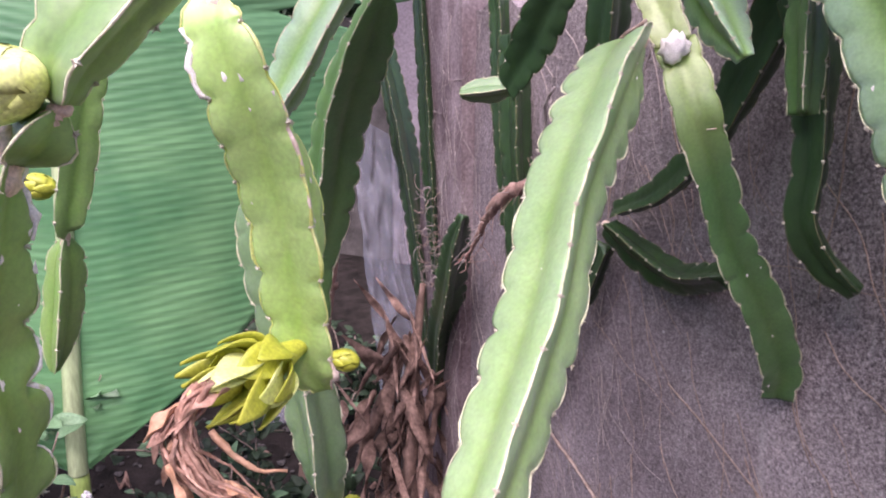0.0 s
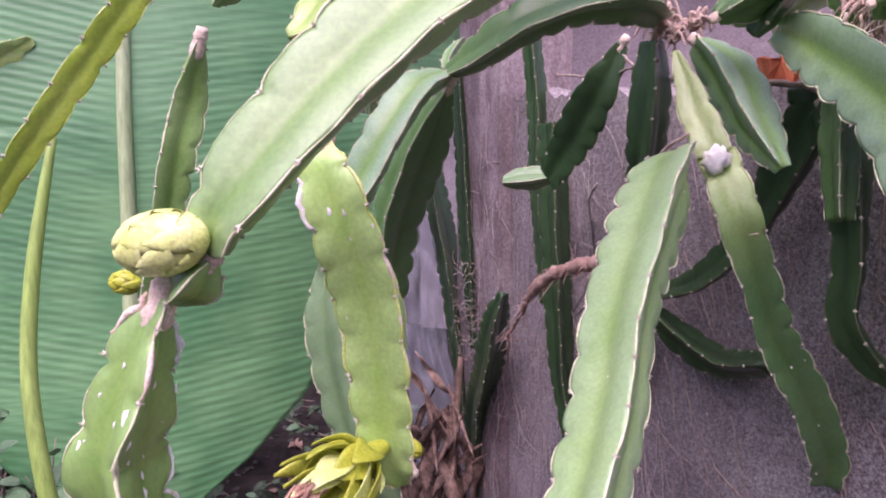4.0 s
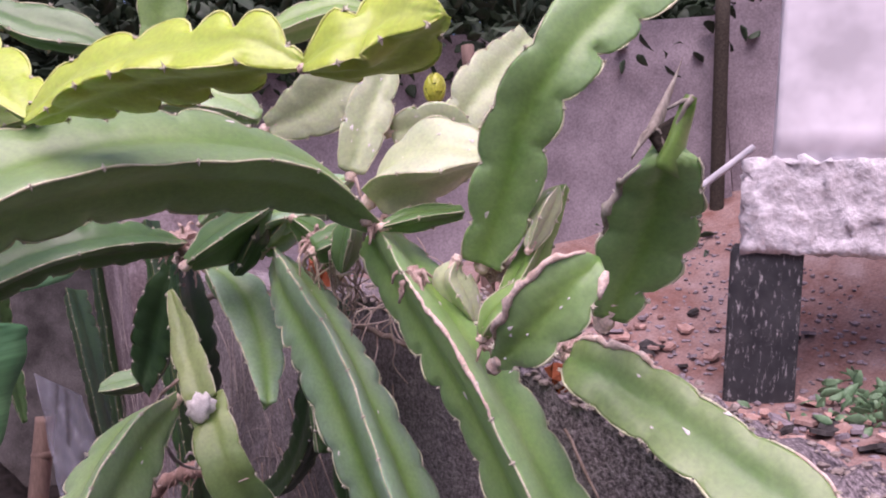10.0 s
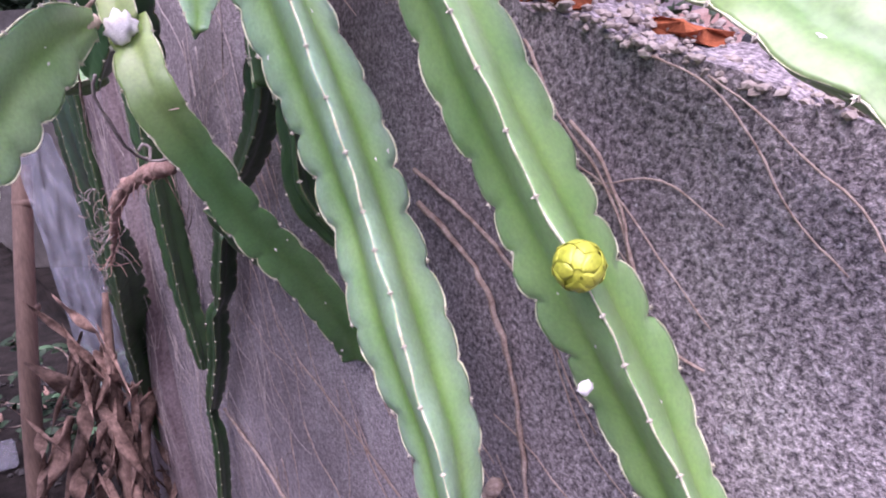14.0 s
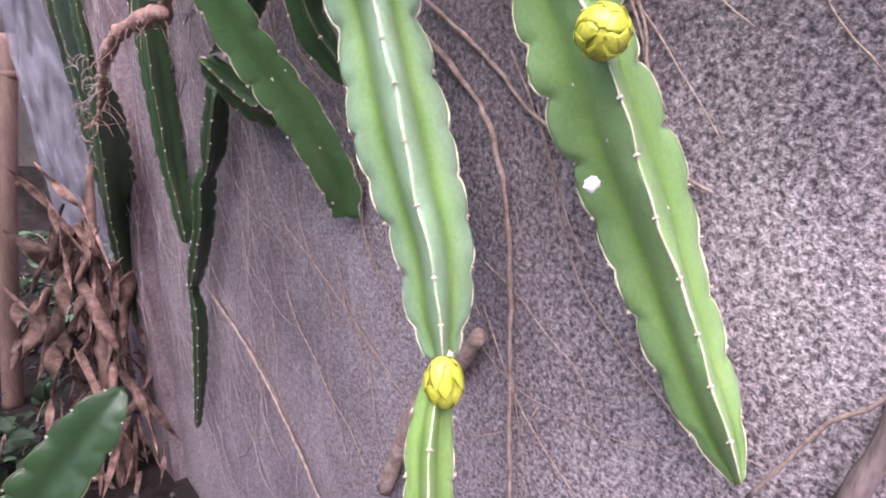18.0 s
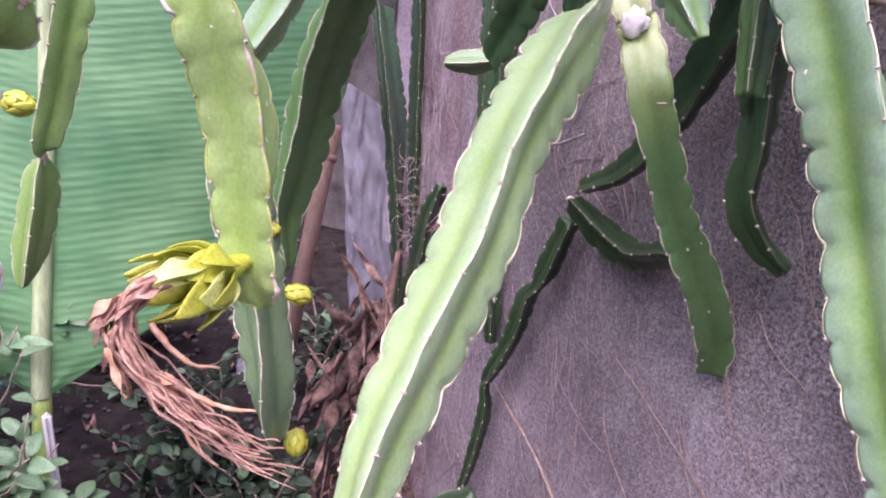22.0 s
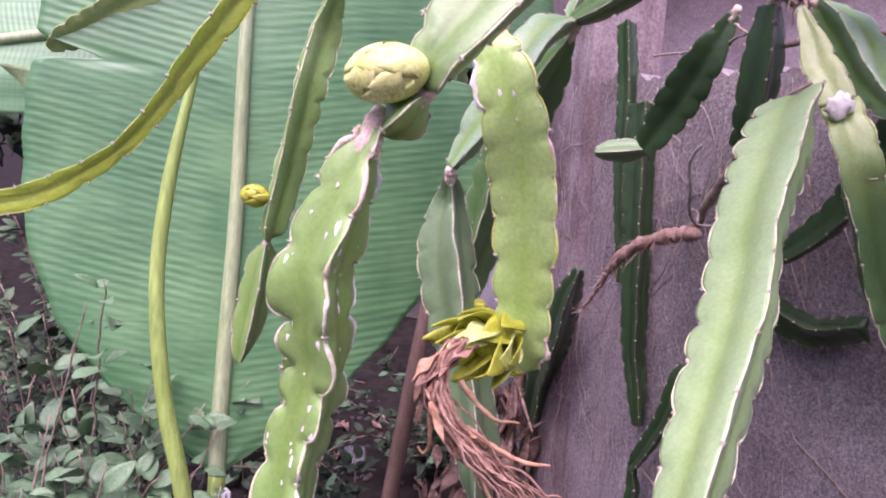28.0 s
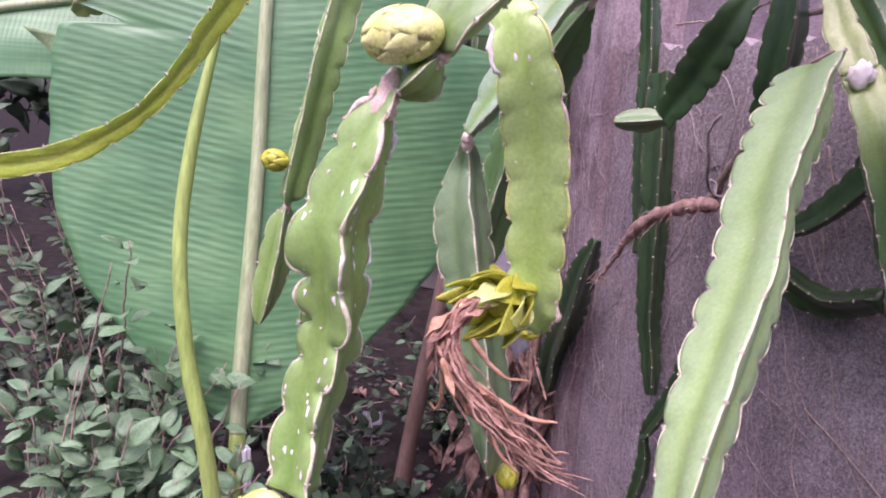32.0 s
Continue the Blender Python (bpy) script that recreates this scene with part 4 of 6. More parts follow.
cactus_stem([(0.199, 0.733, 1.851, 0.025), (0.247, 0.720, 1.851, 0.056), (0.288, 0.709, 1.839, 0.050), (0.320, 0.700, 1.821, 0.019)], (-0.00, -0.88, -0.44), PALE, "pale cactus stem behind the thick arching stem", scars=5)
cactus_stem([(0.340, 0.902, 1.840, 0.031), (0.394, 0.888, 1.860, 0.079), (0.442, 0.876, 1.888, 0.086), (0.481, 0.866, 1.901, 0.039)], (0.16, 0.97, 0.20), BACKLIT, "broad cactus stem at the back, painted pale as backlit", scars=5)
cactus_stem([(0.194, 1.100, 1.984, 0.055), (0.201, 1.098, 2.020, 0.064), (0.209, 1.098, 2.074, 0.073), (0.226, 1.094, 2.128, 0.073)], (-0.06, 0.95, 0.31), FRESH, "upright cactus stem far behind the crown")
cactus_stem([(0.333, 0.934, 1.968, 0.025), (0.400, 0.920, 1.987, 0.050), (0.450, 0.910, 1.999, 0.050), (0.490, 0.901, 1.995, 0.025)], (-0.22, -0.93, -0.28), FRESH, "small cactus stem beyond the lime tip")
cactus_stem([(-0.040, 0.604, 1.912, 0.020), (0.007, 0.593, 1.897, 0.037), (0.035, 0.587, 1.880, 0.035), (0.062, 0.581, 1.863, 0.015)], (0.26, -0.93, -0.25), MID, "dark cactus stem overhead beside the lime stem")
cactus_stem([(-0.112, 0.772, 1.883, 0.037), (-0.038, 0.756, 1.886, 0.050), (0.010, 0.746, 1.879, 0.043), (0.063, 0.734, 1.867, 0.019)], (0.24, -0.85, -0.45), FRESH, "fresh cactus stem overhead")
cactus_stem([(0.416, 0.563, 1.692, 0.011), (0.448, 0.556, 1.697, 0.027), (0.489, 0.548, 1.699, 0.014)], (-0.35, -0.94, 0.01), MID, "short cactus stub beside a joint")
cactus_stem([(0.465, 0.450, 1.598, 0.014), (0.477, 0.447, 1.613, 0.030), (0.500, 0.441, 1.630, 0.023), (0.518, 0.437, 1.640, 0.009)], (-0.39, -0.92, 0.11), FRESH, "pale young cactus stub with white specks")
cactus_stem([(0.230, 0.740, 1.671, 0.020), (0.265, 0.740, 1.692, 0.053), (0.306, 0.740, 1.716, 0.040), (0.323, 0.740, 1.725, 0.013)], (-0.27, -0.96, -0.10), MID, "short cactus stem in the crown")
cactus_stem([(0.310, 0.786, 1.677, 0.028), (0.355, 0.788, 1.716, 0.063), (0.399, 0.788, 1.741, 0.049), (0.428, 0.788, 1.754, 0.014)], (-0.35, -0.93, -0.12), DUSTY, "blue-green cactus stem in the crown")
cactus_stem([(0.364, 0.682, 1.673, 0.031), (0.389, 0.682, 1.681, 0.043), (0.414, 0.681, 1.689, 0.019)], (-0.39, -0.92, -0.06), MID, "small round cactus stub in the crown")
cactus_stem([(0.456, 0.663, 1.793, 0.025), (0.483, 0.656, 1.795, 0.050), (0.513, 0.648, 1.796, 0.043), (0.542, 0.640, 1.778, 0.019)], (0.30, 0.94, 0.14), BACKLIT, "pale scarred cactus stem with bright rim", scars=5)
cactus_stem([(0.263, 0.785, 1.675, 0.020), (0.290, 0.778, 1.686, 0.041), (0.325, 0.769, 1.711, 0.047), (0.371, 0.757, 1.715, 0.027)], (-0.05, -1.00, -0.03), DUSTY, "grey-green cactus stem under the thick arch")
cactus_stem([(0.314, 0.751, 1.715, 0.020), (0.303, 0.754, 1.696, 0.036), (0.289, 0.757, 1.673, 0.036), (0.278, 0.759, 1.654, 0.017)], (-0.00, -1.00, 0.02), DARK, "dark stub stem hanging in the crown")
cactus_stem([(0.349, 0.742, 1.709, 0.020), (0.367, 0.737, 1.691, 0.040), (0.378, 0.733, 1.667, 0.033), (0.380, 0.732, 1.650, 0.013)], (-0.12, -0.99, 0.03), MID, "green stub stem curling in the crown")
cactus_stem([(0.400, 0.645, 1.703, 0.018), (0.396, 0.646, 1.685, 0.036), (0.389, 0.647, 1.665, 0.030), (0.385, 0.648, 1.650, 0.012)], (-0.14, -0.99, 0.03), MID, "green stub stem beside a woody knot")
cactus_stem([(0.245, 0.811, 1.717, 0.017), (0.259, 0.807, 1.727, 0.035), (0.280, 0.802, 1.732, 0.035), (0.307, 0.795, 1.737, 0.014)], (0.01, -1.00, -0.05), DUSTY, "grey-green stub stem above the crown")
cactus_stem([(0.524, 0.478, 1.662, 0.010), (0.533, 0.476, 1.681, 0.025), (0.544, 0.474, 1.700, 0.025), (0.553, 0.473, 1.711, 0.007)], (-0.52, -0.86, 0.01), BACKLIT, "pale narrow scarred upright stem", scars=5)
cactus_stem([(0.470, 0.522, 1.654, 0.010), (0.464, 0.523, 1.639, 0.036), (0.473, 0.521, 1.618, 0.036), (0.481, 0.518, 1.597, 0.015)], (-0.30, -0.95, 0.11), BACKLIT, "broad pale stem segment behind others", scars=5)
# dark skin here colours in the shade low above the litter
cactus_stem([(0.126, 0.808, 0.863, 0.022), (0.102, 0.803, 0.835, 0.067), (0.059, 0.795, 0.785, 0.082), (0.011, 0.785, 0.729, 0.089), (-0.036, 0.776, 0.673, 0.045)], (-0.24, 0.79, -0.56), DARK, "low broad cactus stem on dry leaves", base_joint=False)


# ---- crown, wound, buds and the wilted flower ----
def woody_clump(centre, size, label, seed):
    """A knot of short corky stubs and roots where stems meet."""
    rs = np.random.RandomState(seed)
    bm = bmesh.new()
    bmesh.ops.create_icosphere(bm, subdivisions=3, radius=1.0)
    for v in bm.verts:
        v.co *= size * (0.75 + 0.45 * noise.noise(v.co * 2.3 + Vector((seed, 0, 0))))
    base = part("corky_knot", bm, KNOT, trunk, label, False)
    base.location = centre
    for k in range(11):
        d = rs.normal(0, 1, 3)
        d[2] = d[2] * 0.8
        d = d / np.linalg.norm(d)
        e = d * size * rs.uniform(1.15, 2.0)
        tube("root_stub", [d * size * 0.4, d * size + (0, 0, 0.004), e - (0, 0, size * 0.5)], [0.0034, 0.0024, 0.0010], KNOT, base, "", 6, 0.004, 0.0006)
    return base


trunk = tagged(tube("woody_vine", [(0.515, 0.57, 1.525), (0.49, 0.62, 1.54), (0.43, 0.72, 1.57), (0.36, 0.82, 1.60), (0.27, 0.92, 1.62), (0.22, 0.95, 1.60), (0.22, 0.98, 1.50), (0.20, 1.20, 1.30)], [0.003, 0.003, 0.0035, 0.004, 0.004, 0.005, 0.007, 0.010], ROOT, None, "", 10, 0.01, 0.0015), "gnarled brown woody vine of the cactus along the wall top", "vine")
for k, (c, r) in enumerate([((0.216, 0.915, 1.695), 0.030), ((0.226, 0.890, 1.672), 0.020), ((0.258, 0.905, 1.690), 0.022), ((0.370, 0.719, 1.683), 0.021), ((0.416, 0.597, 1.690), 0.017), ((0.432, 0.528, 1.643), 0.018), ((0.512, 0.540, 1.642), 0.020), ((0.534, 0.432, 1.576), 0.020), ((0.470, 0.455, 1.590), 0.010)]):
    woody_clump(c, r * 0.8, "knot of pinkish corky wood where cactus stems meet", 11 + k)

for a, b in (((0.36, 0.71, 1.655), (0.40, 0.79, 1.57)), ((0.21, 0.90, 1.64), (0.14, 1.42, 1.66)), ((0.21, 0.90, 1.64), (0.19, 1.03, 1.66)), ((0.25, 0.88, 1.66), (0.247, 0.86, 1.655)), ((0.42, 0.61, 1.69), (0.41, 0.64, 1.745)), ((0.43, 0.62, 1.69), (0.59, 0.85, 1.81)), ((0.36, 0.71, 1.67), (0.34, 0.90, 1.83)), ((0.25, 0.92, 1.68), (0.20, 1.09, 1.97))):
    tube("branch", [a, (np.array(a) + b) / 2 + (0, 0.01, -0.012), b], [0.0022, 0.002, 0.002], ROOT, trunk, "", 8, 0.012, 0.001)


def wound(centre, size):
    bm = bmesh.new()
    bmesh.ops.create_icosphere(bm, subdivisions=3, radius=1.0)
    for v in bm.verts:
        v.co *= 0.85 + 0.45 * noise.noise(v.co * 2.2) + 0.12 * noise.noise(v.co * 6)
        v.co = Vector((v.co.x * size[0], v.co.y * size[1], v.co.z * size[2]))
    ob = part("healed_wound", bm, SCAR, None, "", True)
    ob.location = centre
    return tagged(ob, "white corky healed wound on a cactus stem", "plant scar")


wound((0.229, 0.712, 1.517), (0.0165, 0.007, 0.0175))
wound((0.529, 0.349, 1.254), (0.0062, 0.004, 0.0062))
tube("notch", [(0.277, 0.694, 1.4428), (0.272, 0.692, 1.4416), (0.267, 0.690, 1.4408), (0.262, 0.689, 1.4402)], [0.0026, 0.0018, 0.0009, 0.0003], DARKROOT, fading, "dry brown slit", 8, 0.003, 0.0003)
tube("notch_lip", [(0.276, 0.692, 1.4396), (0.269, 0.689, 1.4388), (0.260, 0.687, 1.4384)], [0.0009, 0.0007, 0.0003], JOINT, fading, "pink corky edge", 6, 0.003, 0.0003)
rs_spot = np.random.RandomState(8)
for k in range(11):
    spot = tube("pale_scar", [(-0.0012, 0, 0), (-0.0005, 0, 0), (0.0005, 0, 0), (0.0012, 0, 0)], [0.0005, 0.0016, 0.0015, 0.0004], SCAR, fading, "", 7, 0.0006, 0.0003)
    spot.location = (0.357 + rs_spot.normal(0, 0.006), 0.752 + rs_spot.normal(0, 0.0012), 1.263 + rs_spot.normal(0, 0.007))
    spot.scale = (rs_spot.uniform(0.5, 1.3),) * 3
tube("aerial_root", [(0.205, 0.74, 1.545), (0.18, 0.76, 1.52), (0.165, 0.80, 1.46), (0.158, 0.83, 1.40)], [0.002, 0.0018, 0.0012], ROOT, None, "", 6, 0.008, 0.0006)
tagged(bpy.data.objects["aerial_root"], "thin pale aerial root hanging from a joint", "root", "aerial roots")
# torn lips of the hollow stem tip
def wedge(name, left, right, apex, material, thick=0.0016, cup=0.004, parent=None, rows=10, cols=5):
    """A closed three-cornered flap from a base edge to a point, slightly cupped and frayed."""
    left, right, apex = (np.array(p, float) for p in (left, right, apex))
    nm = unit(np.cross(right - left, apex - left))
    rs = np.random.RandomState(int(abs(left[0]) * 9999) % 9973)
    v, f = [], []
    for face in (1, -1):
        for i in range(rows + 1):
            for k in range(cols):
                u, c = i / rows, k / (cols - 1)
                p = (left * (1 - c) + right * c) * (1 - u) + apex * u
                v.append(p + nm * (face * thick / 2 + cup * (4 * c * (1 - c) - 0.5) * (1 - u * u) + cup * 0.4 * math.sin(5 * u + 3 * c)))
    h = (rows + 1) * cols
    for i in range(rows):
        for k in range(cols - 1):
            a = i * cols + k
            f += [(a, a + 1, a + cols + 1, a + cols), (h + a, h + a + cols, h + a + cols + 1, h + a + 1)]
        for k in (0, cols - 1):
            a = i * cols + k
            f.append((a, a + cols, h + a + cols, h + a) if k == 0 else (a, h + a, h + a + cols, a + cols))
    f.append(tuple(range(cols - 1, -1, -1)) + tuple(h + k for k in range(cols)))
    return link(name, v, f, material, parent)


torn = tagged(wedge("torn_tip", (0.503, 0.277, 1.718), (0.524, 0.276, 1.735), (0.548, 0.286, 1.774), DRYRIM, 0.0026, 0.004), "dried pale torn point of a hollow cactus tip", "plant scar")
wedge("torn_flap", (0.519, 0.277, 1.711), (0.546, 0.290, 1.702), (0.532, 0.259, 1.748), GRASS, 0.005, 0.004, torn)
tube("lip", [(0.503, 0.277, 1.718), (0.512, 0.2755, 1.731), (0.520, 0.2750, 1.732), (0.527, 0.2750, 1.716), (0.5275, 0.270, 1.729), (0.530, 0.261, 1.743), (0.533, 0.259, 1.747), (0.524, 0.270, 1.743)], [0.0008, 0.0014, 0.0013, 0.0008, 0.0012, 0.0016, 0.0016, 0.001], DRYRIM, torn, "curled pale dry lip", 7, 0.003, 0.0003)
# dark bark flap painted in for the shaded inside of the opening
wedge("hollow", (0.514, 0.2775, 1.730), (0.530, 0.268, 1.740), (0.526, 0.278, 1.712), DARKROOT, 0.002, 0.001, torn)
tagged(wedge("banana_leaf", (-1.142, 1.140, 1.545), (-0.855, 1.150, 1.526), (-1.034, 1.130, 1.460), FOLD, 0.003, 0.018), "folded pale underside of the torn banana leaf", "banana leaf", "banana leaves")

flower_bud((-0.214, 0.326, 1.490), (-1.0, 0.10, -0.18), 0.057, 0.037, "fat pale yellow-green flower bud at a joint", BUDPALE, 21, 6, 0.3)
flower_bud((-0.483, 0.790, 1.359), (-0.95, -0.1, 0.1), 0.042, 0.030, "small yellow-green flower bud on a slim stem", BUD, 18, 2)
flower_bud((0.513, 0.327, 1.352), (-0.5, -0.85, 0.05), 0.031, 0.031, "round yellow-green flower bud facing outwards", BUD, 20, 3)
flower_bud((0.442, 0.386, 1.092), (0.05, -0.25, -0.95), 0.042, 0.030, "glossy yellow-green flower bud at a stem's tip", BUD, 18, 4)
flower_bud((-0.118, 0.745, 0.955), (0.15, -0.5, -0.8), 0.038, 0.030, "green flower bud at the end of a hanging stem", BUD, 18, 5)
flower_bud((-0.112, 0.695, 1.183), (0.9, -0.3, -0.1), 0.036, 0.024, "small green flower bud on a hanging stem", BUD, 16, 6)
flower_bud((-0.165, 0.775, 1.235), (0.8, -0.4, 0.1), 0.026, 0.018, "tiny green flower bud on a hanging stem", BUD, 14, 7)
flower_bud((-0.308, 0.325, 1.120), (-0.75, -0.2, -0.6), 0.055, 0.042, "fat yellow-green flower bud at the foot of a wavy stem", BUDPALE, 12, 8, 0.2)
flower_bud((0.541, 0.770, 1.858), (0.1, -0.1, 0.95), 0.040, 0.027, "upright yellow-green flower bud behind the crown", BUD, 16, 9)
flower_bud((0.645, 0.500, 1.855), (0.6, -0.3, -0.7), 0.026, 0.014, "tiny lime bud on an upright stem", BUD, 12, 10)


def wilted_flower(attach, centre):
    """A spent cactus flower: fleshy bracts round a limp brown corolla that hangs and swings back."""
    rs = np.random.RandomState(21)
    c, foot = np.array(centre), np.array(attach)
    out = unit(c - foot)
    base = tube("wilted_flower", [foot - c - out * 0.010, (foot - c) * 0.8, (foot - c) * 0.4, out * 0.004, out * 0.012], [0.005, 0.007, 0.012, 0.016, 0.006], BUD, None, "", 14, 0.004)
    tagged(base, "wilted cactus flower, yellow-green bracts and brown hanging petals", "flower")
    base.location = Vector(c)
    a = unit(np.cross(out, (0, 0, 1.0)))
    b = np.cross(a, out)
    for ring, (count, start, spread, long, wide, curl) in enumerate([(6, -0.022, 1.4, 0.036, 0.025, 1.3), (7, -0.012, 1.0, 0.044, 0.027, 1.2), (6, -0.002, 0.62, 0.048, 0.025, 0.8), (4, 0.008, 0.30, 0.046, 0.020, 0.3)]):
        for k in range(count):
            ang = 2 * math.pi * (k + 0.5 * (ring % 2)) / count + rs.uniform(-0.25, 0.25)
            d = np.cos(ang) * a + np.sin(ang) * b
            v, f = blade(long * rs.uniform(0.85, 1.2), wide * rs.uniform(0.8, 1.15), curl * rs.uniform(0.6, 1.2), 0.22, 0.0034, 0.8, 10, 0.06, 10 * ring + k)
            ob = link("bract", v, f, BUDPALE if (k + ring) % 4 == 0 else BUD, base)
            ob.matrix_basis = aim(d * 0.011 + out * start, out * 0.75 + d * spread + rs.normal(0, 0.10, 3), d)
    # the corolla bends over, hangs and swings back, its strands fraying into a brush
    spine = np.array([(-0.004, -0.012, 0.002), (-0.023, -0.040, 0.008), (-0.036, -0.054, -0.010), (-0.036, -0.058, -0.032), (-0.024, -0.056, -0.055), (-0.002, -0.050, -0.080), (0.019, -0.045, -0.104), (0.048, -0.041, -0.125), (0.080, -0.037, -0.135)])
    q = curve_points(spine, 0.005)
    n = len(q)
    fan = np.interp(np.arange(n), [0, 0.25 * n, 0.6 * n, n - 1], [0.0022, 0.0030, 0.0050, 0.0075])[:, None]
    for k in range(64):
        drift = np.cumsum(rs.normal(0, 0.0006, (n, 3)), 0) + 0.0022 * np.sin(np.arange(n)[:, None] * rs.uniform(0.25, 0.8, 3) + rs.uniform(0, 6, 3))
        first, last = rs.randint(0, n // 3), rs.randint(int(n * 0.66), n)
        p = (q + fan * rs.normal(0, 1, 3)[None] + drift)[max(first, n // 7):last]
        m = len(p)
        rv, rf = tube_data(p, rs.uniform(0.0007, 0.0020) * np.interp(np.arange(m), [0, m * 0.3, m - 1], [1.2, 1.0, 0.45]) * rs.uniform(0.8, 1.25, m), 5)
        link("wilted_strand", rv, rf, WILT, base)
    for k in range(14):
        j = rs.randint(int(0.14 * n), int(0.5 * n))
        v, f = blade(rs.uniform(0.022, 0.045), rs.uniform(0.006, 0.011), rs.uniform(-0.4, 0.9), rs.uniform(0.4, 1.0), 0.0013, 0.8, 12, rs.uniform(0.4, 0.9), 70 + k)
        ob = link("wilted_petal", v, f, PETAL if k % 3 else WILT, base)
        ob.matrix_basis = aim(q[j] + rs.normal(0, 0.006, 3), tangents(q)[j] + rs.normal(0, 0.12, 3), (rs.normal(0, 0.5) - 0.3, -0.9, 0.3))
    for ctrl in ([(-0.040, -0.055, -0.025), (-0.043, -0.050, -0.055), (-0.042, -0.040, -0.080), (-0.048, -0.032, -0.094), (-0.053, -0.030, -0.090)], [(-0.020, -0.050, -0.020), (-0.006, -0.052, -0.036), (0.010, -0.050, -0.050), (0.030, -0.048, -0.052)], [(-0.010, -0.052, -0.060), (0.010, -0.055, -0.070), (0.036, -0.050, -0.084), (0.058, -0.046, -0.086)], [(0.000, -0.050, -0.090), (0.012, -0.052, -0.118), (0.030, -0.050, -0.135)]):
        tube("stamen_thread", ctrl, [0.0030, 0.0020, 0.0010], PETAL, base, "", 6, 0.005, 0.0004)
    return base


wilted_flower((-0.107, 0.500, 1.288), (-0.138, 0.460, 1.279))


# ---- banana plant ----
def banana_leaf(rib, left, right, normal, back, label, vein=0.0125, tears=(), cuts=(), back_right=None):
    """A broad leaf: halves spread from a midrib, with corrugated side veins; left and right hold half widths along it."""
    q = curve_points(rib, 0.0031)
    n = len(q)
    u = np.linspace(0, 1, n)
    L = np.interp(u, np.linspace(0, 1, len(left)), left)
    Rr = np.interp(u, np.linspace(0, 1, len(right)), right)
    for a, deep in tears:
        L = L * (1 - deep * np.exp(-((u - a) / 0.022) ** 2))
    for a, deep in cuts:
        Rr = Rr * (1 - deep * np.exp(-((u - a) / 0.01) ** 2))
    t = tangents(q)
    nm = np.array(normal, float)
    across = unit(np.cross(t, nm))
    nm = np.cross(across, t)
    s = np.r_[0, np.cumsum(np.linalg.norm(np.diff(q, axis=0), axis=1))]
    cols = np.linspace(-1, 1, 41)
    v = []
    for face in (0.0, 1.0):
        for i in range(n):
            for c in cols:
                w = Rr[i] if c > 0 else L[i]
                sway = s[i] + 0.10 * abs(c) * w
                rip = 0.00042 * (1 + 0.7 * noise.noise((s[i] * 9, c * 2, 7))) * np.sin(2 * np.pi * sway / vein + 2.5 * noise.noise((s[i] * 6, c * 1.5, 3))) * min(1, abs(c) * 6) + 0.006 * noise.noise((s[i] * 5, c * 3, 1)) * abs(c)
                edge = 1 + 0.02 * noise.noise((s[i] * 14, c, 4)) * (abs(c) > 0.8)
                v.append(q[i] + across[i] * c * w * edge + nm[i] * (-(back if c < 0 or back_right is None else back_right) * (c * w) ** 2 * 2.2 + rip + 0.012 * abs(c) * (1 - abs(c)) - 0.0014 * face) - t[i] * 0.12 * abs(c) * w)
    m = len(cols)
    h = n * m
    f = []
    for i in range(n - 1):
        for k in range(m - 1):
            a = i * m + k
            f += [(a, a + 1, a + m + 1, a + m), (h + a, h + a + m, h + a + m + 1, h + a + 1)]
    for i in range(n - 1):
        a, b = i * m, i * m + m - 1
        f += [(a, a + m, h + a + m, h + a), (b, h + b, h + b + m, b + m)]
    ob = link("banana_leaf", v, f, BANANA)
    tagged(ob, label, "banana leaf", "banana leaves")
    rq = q + nm * 0.004
    rv, rf = tube_data(rq, np.interp(u, [0, 1], [0.010, 0.017]), 8)
    link("midrib", rv, rf, MIDRIB, ob, "pale yellow-green midrib")
    return ob


banana_leaf([(-0.690, 1.270, 2.20), (-0.672, 1.225, 1.83), (-0.667, 1.185, 1.56), (-0.664, 1.155, 1.30), (-0.663, 1.115, 1.06), (-0.661, 1.085, 0.90), (-0.657, 1.066, 0.79)],
            [0.50, 0.60, 0.66, 0.70, 0.70, 0.68, 0.58, 0.55, 0.49, 0.42, 0.32, 0.20, 0.012], [0.24, 0.28, 0.31, 0.33, 0.35, 0.375, 0.385, 0.40, 0.395, 0.37, 0.31, 0.19, 0.012], (0.25, -1.0, 0.1), 0.30, "broad green banana leaf with ribbed side veins", 0.0165, [(0.445, 0.42)], [(0.475, 0.3)], 0.02)
tagged(tube("banana_stalk", [(-0.657, 1.066, 0.80), (-0.655, 1.050, 0.62), (-0.66, 1.06, 0.35), (-0.69, 1.10, 0.0)], [0.016, 0.020, 0.028, 0.045], PETIOLE, None, "", 12, 0.03), "yellow-green banana leaf stalk rising from the soil", "plant stalk", "banana stalks")
tagged(tube("banana_stalk", [(-0.598, 0.855, 1.545), (-0.602, 0.850, 1.524), (-0.626, 0.823, 1.369), (-0.632, 0.799, 1.222), (-0.609, 0.776, 1.062), (-0.572, 0.765, 0.91), (-0.55, 0.80, 0.6), (-0.56, 0.95, 0.0)], [0.004, 0.006, 0.010, 0.011, 0.012, 0.013, 0.016, 0.03], PETIOLE, None, "", 10, 0.02), "slim curved yellow-green banana shoot", "plant stalk", "banana stalks")
